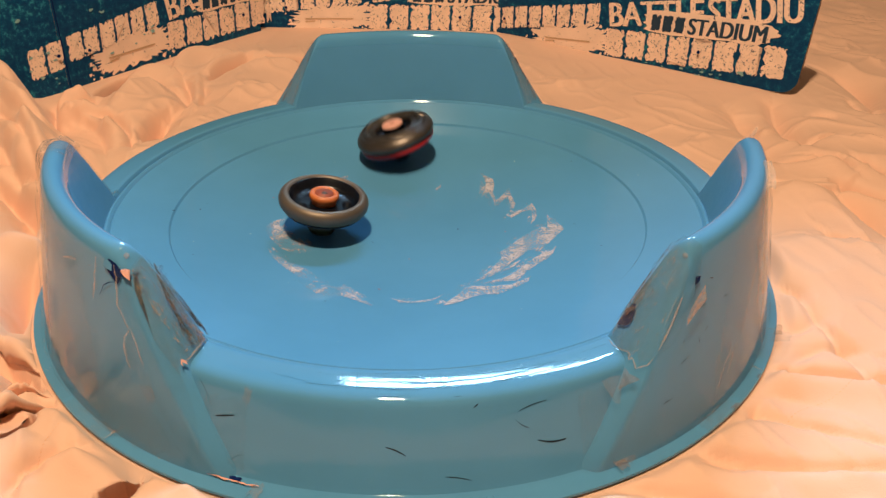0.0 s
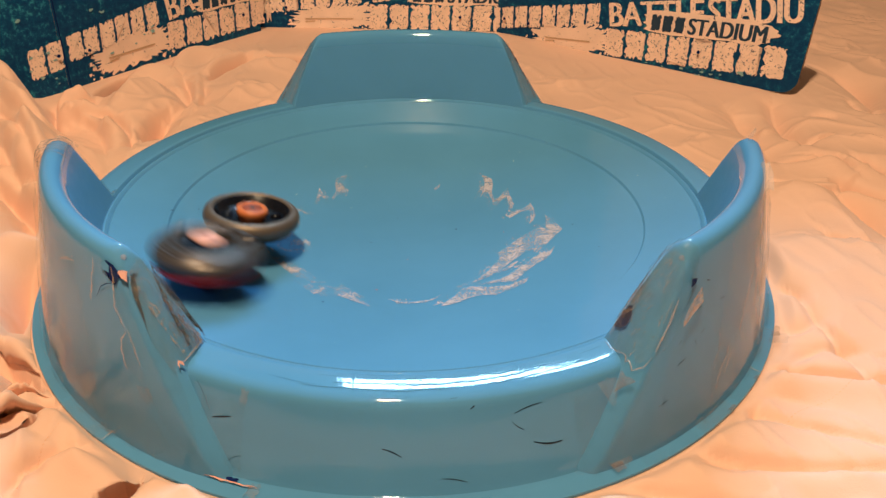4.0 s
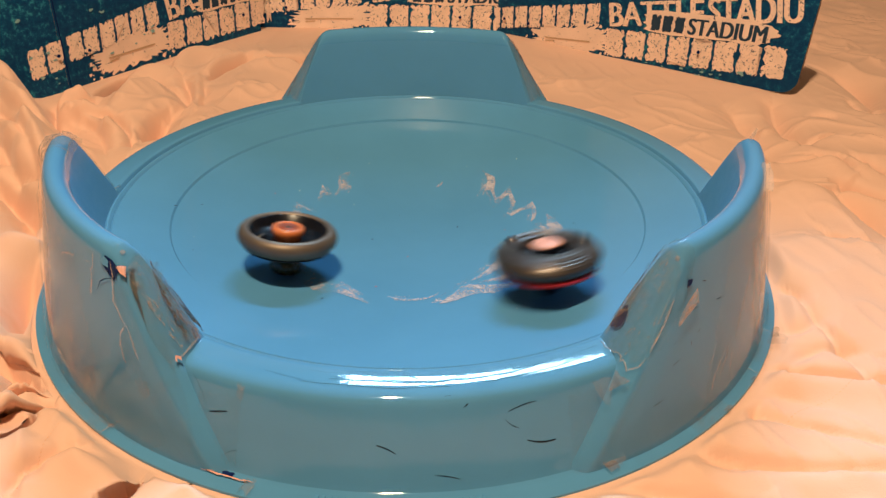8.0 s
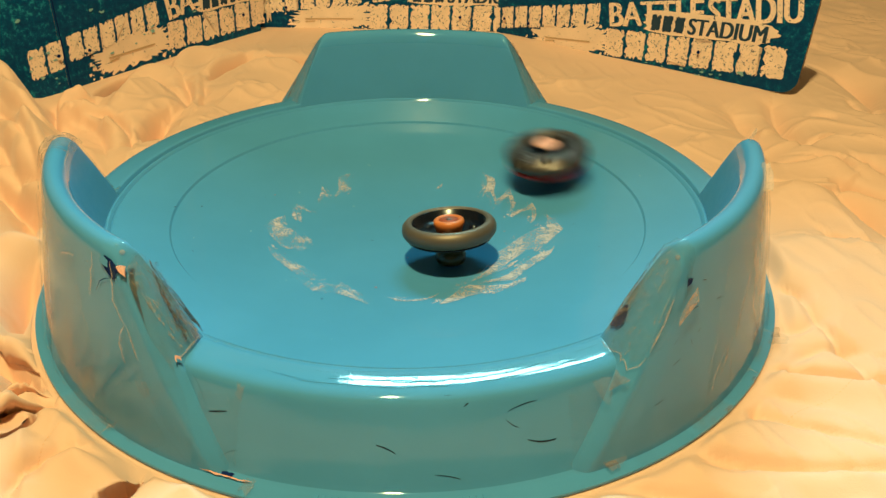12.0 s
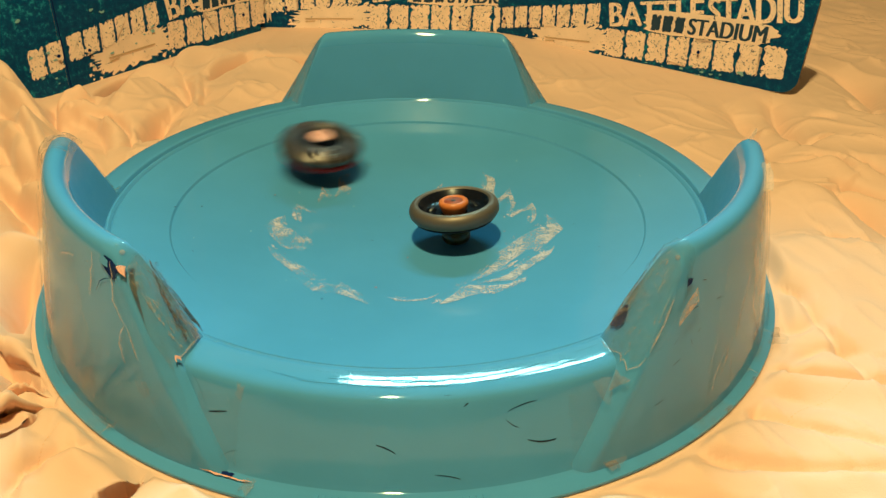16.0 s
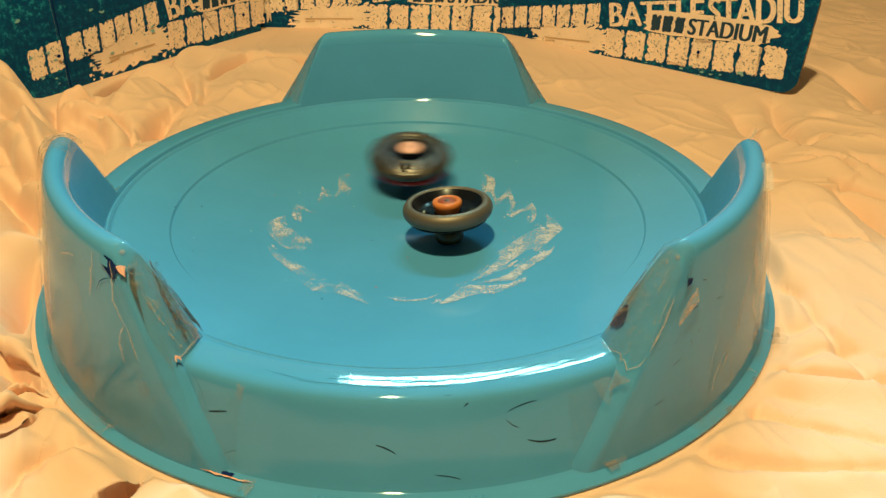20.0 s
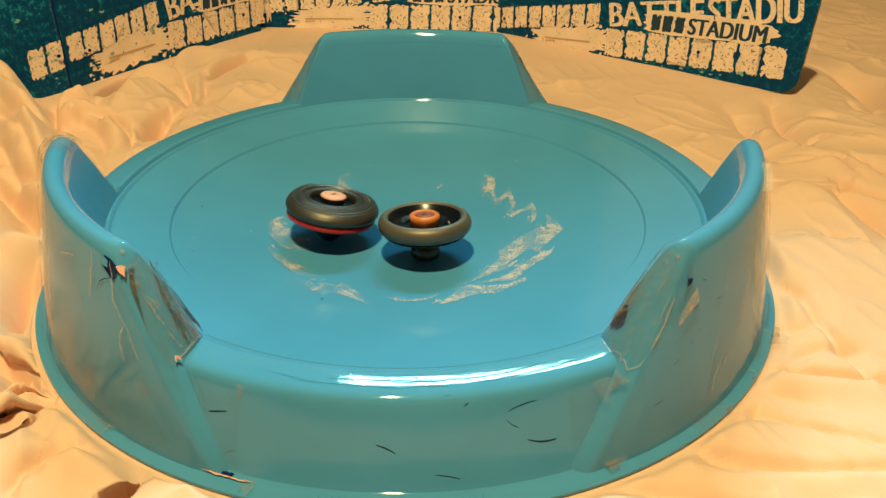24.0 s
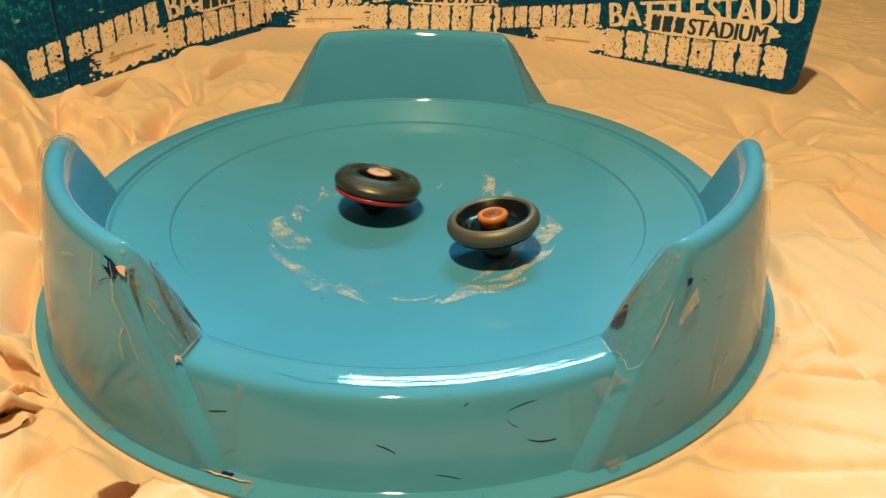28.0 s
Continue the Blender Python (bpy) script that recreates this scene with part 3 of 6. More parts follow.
def decal(outline, rubbed=False):
    """A flat outline in plan (millimetres) laid on the bowl, with a faint rubbed trace on its inner side; the west half of the print is rubbed thinner."""
    mid = Vector((sum(x for x, y in outline), sum(y for x, y in outline))) / len(outline)
    inner = mid - mid.normalized() * 3.0
    traces = [(1.12, inner, DECAL_FAINT, 0.00025), (1.0, mid, DECAL_RUBBED if rubbed else DECAL, 0.0004)]
    for size, at, material, lift in traces if len(outline) > 8 else traces[1:]:
        decal_piece([at + (Vector(p) - mid) * size for p in outline], material, lift, rubbed)


def decal_piece(outline, material, lift, rubbed):
    bm = bmesh.new()
    bm.faces.new([bm.verts.new((x * 0.001, y * 0.001, 0)) for x, y in outline]).normal_update()
    bmesh.ops.triangulate(bm, faces=bm.faces, ngon_method="EAR_CLIP")
    for _ in range(2):
        bmesh.ops.subdivide_edges(bm, edges=bm.edges, cuts=1)
        bmesh.ops.triangulate(bm, faces=bm.faces)
    for v in bm.verts:
        v.co = on_bowl(v.co.x, v.co.y, lift)
    bmesh.ops.recalc_face_normals(bm, faces=bm.faces)
    for f in bm.faces:
        if f.normal.z < 0:
            f.normal_flip()
    part("decal_flame", bm, material, arena, "chalky white flame decal, " + ("rubbed thin" if rubbed else "worn"))


decal([(41.0, 59.3), (44.6, 54.2), (47.9, 50.4), (48.1, 44.4), (46.5, 35.5), (47.2, 27.6), (49.1, 27.3), (51.9, 32.0), (55.7, 38.6), (56.0, 31.3), (57.4, 20.0), (55.7, 15.1), (54.2, 15.3), (54.4, 27.7), (53.9, 29.7), (50.7, 25.0), (47.7, 18.4), (46.1, 21.2), (45.5, 29.8), (44.6, 35.1), (42.5, 36.1), (39.5, 29.9), (42.7, 39.3), (43.5, 47.7), (42.6, 53.8)])
decal([(53.2, 7.1), (57.1, 10.9), (62.0, 13.9), (64.1, 16.7), (66.2, 18.9), (67.2, 11.5), (67.1, 5.6), (65.2, -0.4), (62.4, -4.3), (64.2, 1.7), (64.7, 8.7), (64.1, 11.5), (60.1, 10.3), (55.8, 6.6), (53.2, 4.5)])
decal([(71.9, 3.9), (75.3, -4.1), (78.2, -13.9), (74.1, -19.2), (68.1, -27.9), (62.2, -35.4), (60.5, -35.7), (61.5, -32.1), (57.5, -33.2), (52.1, -39.7), (47.5, -45.1), (42.9, -51.7), (38.1, -56.5), (33.1, -60.1), (28.2, -63.1), (31.9, -58.7), (36.8, -52.1), (40.9, -44.0), (44.0, -38.3), (43.1, -33.2), (49.2, -26.7), (54.0, -20.6), (60.5, -13.6), (67.6, -9.3), (70.3, -11.2)])
decal([(71.5, -31.3), (68.5, -39.3), (64.2, -45.2), (60.7, -47.5), (54.5, -54.9), (48.3, -64.1), (43.2, -63.9), (38.0, -64.3), (32.7, -65.4), (29.5, -68.1), (35.5, -62.8), (40.8, -61.1), (45.8, -58.2), (47.9, -54.9), (53.9, -48.7), (60.2, -40.6), (64.7, -37.2), (68.1, -36.1)])
decal([(52.6, -42.9), (49.4, -47.9), (45.6, -52.1), (41.4, -54.5), (44.3, -50.7), (48.9, -45.3)])
decal([(54.8, -61.6), (52.7, -66.7), (46.3, -71.5), (42.3, -73.9), (38.3, -76.8), (32.1, -76.0), (27.0, -77.8), (21.8, -82.0), (16.8, -84.5), (13.5, -85.5), (16.9, -79.9), (20.3, -75.5), (23.6, -68.7), (27.5, -66.7), (35.1, -68.1), (40.3, -68.2), (45.4, -67.8), (50.9, -63.9)])
decal([(-10.6, -76.9), (-7.5, -78.6), (-5.5, -81.5), (-0.5, -82.1), (6.9, -81.1), (11.4, -77.8), (15.1, -72.7), (12.0, -76.1), (8.2, -78.8), (3.2, -79.9), (-1.8, -80.4), (-5.5, -79.2)])
decal([(14.3, 41.9), (15.7, 45.1), (18.3, 48.3), (17.6, 44.4), (15.6, 41.2)])
decal([(-35.3, 57.6), (-37.8, 56.6), (-41.4, 52.3), (-41.5, 46.4), (-40.3, 39.4), (-41.7, 32.7), (-43.0, 26.0), (-40.9, 30.2), (-39.1, 35.6), (-36.4, 37.2), (-35.9, 43.8), (-37.2, 48.9), (-35.6, 53.6)], True)
decal([(-49.7, 41.4), (-50.3, 32.1), (-51.0, 23.6), (-48.8, 22.6), (-48.4, 31.1), (-47.3, 32.6), (-44.4, 25.2), (-42.3, 25.5), (-45.3, 31.6), (-48.0, 37.0)], True)
decal([(-61.0, 20.0), (-63.1, 15.0), (-62.1, 4.9), (-58.8, -0.2), (-60.4, 7.8), (-60.5, 13.6), (-57.9, 14.7), (-54.5, 10.8), (-52.4, 11.1), (-56.5, 15.0), (-59.0, 16.4)], True)
decal([(-68.2, 3.0), (-71.9, -1.6), (-74.7, -9.3), (-71.6, -14.9), (-67.4, -22.2), (-63.2, -28.3), (-59.2, -31.3), (-52.8, -27.7), (-52.2, -21.3), (-55.7, -15.6), (-59.3, -9.9), (-65.4, -7.2), (-67.0, -3.8)], True)
decal([(-69.2, -30.1), (-66.4, -37.6), (-62.2, -44.2), (-57.9, -50.1), (-53.2, -56.0), (-48.7, -60.7), (-44.6, -62.5), (-41.7, -61.5), (-45.6, -58.4), (-48.1, -55.2), (-51.3, -50.8), (-54.7, -48.9), (-58.1, -43.4), (-61.5, -38.5), (-65.7, -35.0)], True)
decal([(-55.2, -59.9), (-50.9, -63.4), (-46.4, -68.7), (-42.0, -74.0), (-37.6, -75.8), (-33.2, -74.8), (-28.1, -76.7), (-22.8, -80.9), (-16.3, -85.8), (-18.3, -81.9), (-23.1, -76.9), (-27.2, -72.5), (-30.0, -68.6), (-32.8, -65.9), (-35.0, -69.1), (-39.0, -67.7), (-42.7, -68.2), (-46.7, -66.4), (-51.2, -61.1)], True)


SPECK = simple("pale_blue_fleck", (0.16, 0.36, 0.40), (0.30, 0.46, 0.46), 300, (0.6, 0.7))


# ---- the cards behind the arena ----
def card(name, foot_a, foot_b, height, lean, material, label, thick=0.0035, corner=0.012, flare=0.0):
    """A standing card on its lower edge from foot_a to foot_b; its own space has x along the foot, z up and y away from the viewer."""
    a, b = Vector(foot_a), Vector(foot_b)
    run = (b - a).to_2d().length
    root = tagged(new(name), label, "cardboard panel", "blue cards behind the arena")
    turn = math.atan2(b.y - a.y, b.x - a.x)
    rise = math.atan2(b.z - a.z, run)
    root.matrix_basis = Matrix.Translation(a) @ Matrix.Rotation(turn, 4, "Z") @ Matrix.Rotation(-rise, 4, "Y") @ Matrix.Rotation(radians(-lean), 4, "X")
    pts = []
    for cx, cz, a0 in ((corner, corner, 180), (run - corner, corner, 270), (run - corner, height - corner, 0), (corner, height - corner, 90)):
        for k in range(7):
            t = radians(a0 + 15 * k)
            px, pz = cx + corner * math.cos(t), cz + corner * math.sin(t)
            pts.append((px + flare * (pz / height) * (px > run / 2), pz))
    bm = bmesh.new()
    f = bm.faces.new([bm.verts.new((x, 0, z)) for x, z in pts])
    ext = bmesh.ops.extrude_face_region(bm, geom=[f])
    bmesh.ops.translate(bm, verts=[v for v in ext["geom"] if isinstance(v, bmesh.types.BMVert)], vec=(0, thick, 0))
    bmesh.ops.recalc_face_normals(bm, faces=bm.faces)
    sheet = part("sheet", bm, material, root, smooth=False)
    sheet.data.materials.append(CARD_EDGE)
    for p in sheet.data.polygons:
        if abs(p.normal.y) < 0.5:
            p.material_index = 1
    return root


layers = {}


def print_shape(name, parent, outline, material, label, lift=0.0003):
    """A flat printed shape on a card; each lies a hair above those laid before it."""
    layers[parent.name] = layers.get(parent.name, 0) + 1
    lift += 0.000005 * layers[parent.name]
    bm = bmesh.new()
    bm.faces.new([bm.verts.new((x, -lift, z)) for x, z in outline]).normal_update()
    bmesh.ops.triangulate(bm, faces=bm.faces, ngon_method="EAR_CLIP")
    bmesh.ops.recalc_face_normals(bm, faces=bm.faces)
    for f in bm.faces:
        if f.normal.y > 0:
            f.normal_flip()
    return part(name, bm, material, parent, label, smooth=False)


def rough_block(x0, z0, x1, z1, slant, rng, notch):
    """A bold stencil slab with a finely cracked outline and bitten corners; no letter."""
    w, h = x1 - x0, z1 - z0
    pts = []
    for k, (a, b, c, d) in enumerate([(0, 0, 1, 0), (1, 0, 1, 1), (1, 1, 0, 1), (0, 1, 0, 0)]):
        bite = rng.randint(3, 10) if (notch + k) % 3 == 0 else -9
        for i in range(14):
            t = i / 14 + rng.uniform(-0.02, 0.02)
            inward = rng.uniform(-0.02, 0.04) + (0.13 if i == bite else (0.05 if abs(i - bite) == 1 else (0.07 if rng.random() < 0.12 else 0))) + (0.07 if i == 0 else 0)
            u, v = a + (c - a) * t - (d - b) * inward, b + (d - b) * t + (c - a) * inward
            pts.append((x0 + u * w + slant * v * h, z0 + v * h))
    return pts


def word_mesh(parent, text, x, z, size, width, slant, material, label, lift=0.0004, turn=0.0):
    """A word in the built-in font, each letter a flat piece on a card."""
    layers[parent.name] = layers.get(parent.name, 0) + 1
    lift += 0.000005 * layers[parent.name]
    cu = bpy.data.curves.new("word", "FONT")
    cu.body, cu.size, cu.shear, cu.offset = text, 1.0, slant, 0.0
    tmp = bpy.data.objects.new("word", cu)
    me = bpy.data.meshes.new_from_object(tmp)
    bpy.data.objects.remove(tmp)
    xs = [v.co.x for v in me.vertices]
    ys = [v.co.y for v in me.vertices]
    sx, sz = width / (max(xs) - min(xs)), size / (max(ys) - min(ys))
    c, s = math.cos(turn), math.sin(turn)
    for v in me.vertices:
        a, b = (v.co.x - min(xs)) * sx, (v.co.y - min(ys)) * sz
        v.co = (x + a * c - b * s, -lift, z + a * s + b * c)
    whole = bmesh.new()
    whole.from_mesh(me)
    bpy.data.meshes.remove(me)
    left = set(whole.faces)
    while left:
        letter, edge = set(), [left.pop()]
        while edge:
            f = edge.pop()
            letter.add(f)
            near = {g for v in f.verts for g in v.link_faces} & left
            left -= near
            edge += near
        letter = sorted(letter, key=lambda f: f.index)
        bm = bmesh.new()
        for k, shift in enumerate((0.0, -0.05 * size, 0.05 * size)):
            seen = {}
            for f in letter:
                for v in f.verts:
                    if v not in seen:
                        seen[v] = bm.verts.new(v.co + Vector((shift, -0.000004 * k, 0)))
                bm.faces.new([seen[v] for v in f.verts])
        part("letter", bm, material, parent, label, smooth=False)
    whole.free()


def blob(x0, z0, x1, z1, rng, n=40, rag=0.08):
    """A patch with a ragged edge."""
    pts = []
    for i in range(n):
        t = 2 * math.pi * i / n
        c, s = math.cos(t), math.sin(t)
        k = (abs(c) ** 4 + abs(s) ** 4) ** -0.25 * (1 + rng.uniform(-rag, rag))
        pts.append(((x0 + x1) / 2 + (x1 - x0) / 2 * c * k, (z0 + z1) / 2 + (z1 - z0) / 2 * s * k))
    return pts


def printed(root, seed, ox, from_u=-0.02):
    """The same worn print on each card: a climbing row of bold blocks and two plain words, a pale patch, a dark word on a pale patch, a second row of blocks."""
    rng = random.Random(seed)
    climb = math.tan(radians(6.9))
    X = lambda u: ox + u
    row = lambda u: 0.0216 + climb * u
    print_shape("pale_patch", root, [(x, z + 0.10 * (x - X(0.078))) for x, z in blob(X(0.040), 0.008, X(0.116), 0.032, rng, 90, 0.17)], PRINT_SOLID, "ragged cream patch", 0.0002)
    for k in range(30):
        u, v, d = rng.choice((rng.uniform(0.030, 0.044), rng.uniform(0.108, 0.122), rng.uniform(0.04, 0.115))), rng.uniform(0.004, 0.036), rng.uniform(0.0005, 0.0020)
        print_shape("print_fleck", root, blob(X(u) - d, v - d, X(u) + d, v + d, rng, 8, 0.5), PRINT_SOLID, "cream fleck of worn print", 0.00025)
    for x0, x1, z in ((0.052, 0.100, 0.0185), (0.052, 0.062, 0.0155)):
        print_shape("small_print_bar", root, [(X(x0), z), (X(x1), z + 0.001), (X(x1), z + 0.0022), (X(x0), z + 0.0012)], SMALL_PRINT, "faint line of small print", 0.0006)
    for i in range(8):
        u = -0.0150 + 0.0157 * i
        if u > from_u:
            shape = [(x, z + climb * (x - X(u))) for x, z in rough_block(X(u), row(u), X(u + 0.0138), row(u) + 0.0205, 0.04, rng, (i * 7 + 1) % 5)]
            print_shape("brand_block", root, shape, PRINT, "cream stencil block")
    for i in range(8):
        u = 0.1150 + 0.0205 * i
        print_shape("brand_block", root, rough_block(X(u), 0.0100, X(u + 0.0186), 0.0345 + 0.0002 * i, 0.05, rng, (i * 3 + 2) % 5), PRINT, "cream stencil block")
    word_mesh(root, "BATTLE", X(0.1207), row(0.1207), 0.0205, 0.0865, 0.0, PRINT, "worn cream capital letters", turn=radians(6.9))
    word_mesh(root, "STADIU", X(0.2118), row(0.2118), 0.0215, 0.0745, 0.0, PRINT, "worn cream capital letters", turn=radians(6.9))
    print_shape("pale_patch", root, blob(X(0.153), 0.0350, X(0.268), 0.0545, rng, rag=0.10), PRINT_SOLID, "ragged cream patch", 0.0005)
    for i in range(3):
        u = 0.1590 + 0.0108 * i
        print_shape("brand_block", root, rough_block(X(u), 0.0373, X(u + 0.0088), 0.0508, 0.10, rng, i + 1), PRINT_DARK, "dark blue stencil block", 0.0007)
    word_mesh(root, "STADIUM", X(0.1937), 0.0373, 0.0135, 0.0667, 0.10, PRINT_DARK, "dark blue capital letters", 0.0007)
    for u, v in ((0.2056, 0.024), (0.034, 0.030), (0.006, 0.032)):
        bm = bmesh.new()
        bmesh.ops.create_cone(bm, cap_ends=True, segments=14, radius1=0.0014, radius2=0.0014, depth=0.0006, matrix=pose(X(u), -0.0030, v, 90))
        part("punched_hole", bm, CAVITY_SHADE, root, "small dark punched hole", False)


def foot_line(a, b, u0, u1):
    """Two feet on the line from a to b, at the lengths u0 and u1 along it."""
    a, b = Vector(a), Vector(b)
    d = (b - a).normalized()
    return a + d * u0, a + d * u1


right_card = card("printed_card", *foot_line((0.085, 0.440, -0.017), (0.300, 0.258, 0.001), -0.016, 0.2890), 0.10, 2, CARD, "dark blue printed card with worn cream lettering on bedspread", flare=0.011)
printed(right_card, 11, 0.016)
# These cards' unseen upper part is added so the bowl reflects dark card.
middle_card = card("printed_card", *foot_line((-0.153, 0.462, -0.010), (0.120, 0.442, -0.010), -0.006, 0.281), 0.42, 2, CARD, "dark blue printed card half hidden behind the arena")
printed(middle_card, 12, -0.002)
left_card = card("printed_card", *foot_line((-0.272, 0.272, -0.003), (-0.150, 0.452, -0.004), -0.005, 0.214), 0.42, 2, CARD, "dark blue printed card with a folded edge on bedspread", corner=0.003)
printed(left_card, 13, -0.0107, 0.014)
flap = card("card_flap", *foot_line((-0.272, 0.272, -0.003), (-0.304, 0.2285, -0.003), 0.0020, 0.0800)[::-1], 0.42, 2, CARD_PALE, "speckled blue card flap folded beside the printed card", corner=0.006)
for k in range(2):
    u = 0.0765 - 0.0300 + 0.0157 * k
    print_shape("brand_block", flap, [(x, z + 0.12 * (x - u)) for x, z in rough_block(u, 0.0175 + 0.002 * k, u + 0.0138, 0.040 + 0.002 * k, 0.04, random.Random(5 + k), 1 + k)], PRINT, "cream stencil block")


# The crease's shade is a thin dark strip on the card.
print_shape("fold_line", left_card, [(0.0005, 0.004), (0.0016, 0.004), (0.0012, 0.41), (0.0003, 0.41)], CAVITY_SHADE, "dark strip for the shade in the fold of card and flap", 0.0012)
rng = random.Random(3)
for root, u0, u1, count in ((flap, 0.004, 0.076, 14), (left_card, 0.01, 0.20, 16), (right_card, 0.13, 0.29, 20)):
    for k in range(count):
        u, v, d = rng.uniform(u0, u1), rng.uniform(0.004, 0.07) if root is not right_card else rng.uniform(0.002, 0.012), rng.uniform(0.0006, 0.0022)
        print_shape("worn_fleck", root, blob(u - d, v - d * 0.5, u + d, v + d * 0.6, rng, 9, 0.5), SPECK, "pale worn fleck", 0.0007)


# ---- the tops ----
def ring_of(k, points, steps=72):
    return lathe([(r * k, z * (0.85 if k < 1 else 1.0)) for r, z in points], steps)


def light_top(k=0.925):
    """A wide grey metal ring over a black dish, an orange hub and a thick dark foot. Its origin is the foot's tip."""
    top = tagged(new("toy_spinner"), "grey metal-ringed spinning top with black dish and orange hub", "spinner", "tops in the arena")
    part("metal_ring", ring_of(k, [(0.0184, 0.0232), (0.0187, 0.0250), (0.0195, 0.0262), (0.0208, 0.0266), (0.0225, 0.0257), (0.0238, 0.0240), (0.0243, 0.0218), (0.0240, 0.0196), (0.0229, 0.0178),
                                (0.0210, 0.0166), (0.0185, 0.0162), (0.0172, 0.0172), (0.0178, 0.0200), (0.0184, 0.0232)]), STEEL, top)
    part("dish", ring_of(k, [(0.0, 0.0202), (0.006, 0.0200), (0.0105, 0.0197), (0.0150, 0.0200), (0.0175, 0.0216), (0.0186, 0.0254), (0.0190, 0.0256), (0.0186, 0.0176), (0.0120, 0.0150), (0.0, 0.0140)], 64), BLACK, top, "glossy black dish")
    for i in range(5):
        m = Matrix.Scale(k, 4) @ Matrix.Rotation(2 * math.pi * i / 5, 4, "Z") @ pose(0.0126, 0, 0.0188, 0, -12, 0)
        bm = box(0.0052, 0.0022, 0.0022, m)
        bmesh.ops.bevel(bm, geom=bm.edges[:], offset=0.0005, segments=2, affect="EDGES")
        part("dish_rib", bm, BLACK, top)
    part("hub", ring_of(k, [(0.0, 0.0262), (0.0052, 0.0262), (0.0056, 0.0269), (0.0068, 0.0270), (0.0077, 0.0263), (0.0080, 0.0251), (0.0078, 0.0236), (0.0072, 0.0224), (0.0066, 0.0200), (0.0, 0.0200)], 56), ORANGE, top, "orange plastic hub")
    face = part("hub_sticker", ring_of(k, [(0.0, 0.02645), (0.0051, 0.02645), (0.0051, 0.0259), (0.0, 0.0259)], 40), RUST, top, "red-brown round sticker")
    part("sticker_centre", ring_of(k, [(0.0, 0.0268), (0.0014, 0.0267), (0.0016, 0.0263), (0.0, 0.0262)], 20), STEEL_DARK, face, "small grey centre pin")
    part("under_disc", ring_of(k, [(0.0, 0.0168), (0.0150, 0.0168), (0.0214, 0.0166), (0.0216, 0.0159), (0.0180, 0.0148), (0.0120, 0.0134), (0.0080, 0.0125), (0.0, 0.0125)], 48), BLACK, top)
    part("foot", ring_of(k, [(0.0, 0.0), (0.0040, 0.0), (0.0068, 0.0012), (0.0078, 0.0032), (0.0078, 0.0062), (0.0066, 0.0080), (0.0056, 0.0100), (0.0060, 0.0126), (0.0, 0.0126)], 40), AMBER, top, "dark amber plastic foot")
    return top


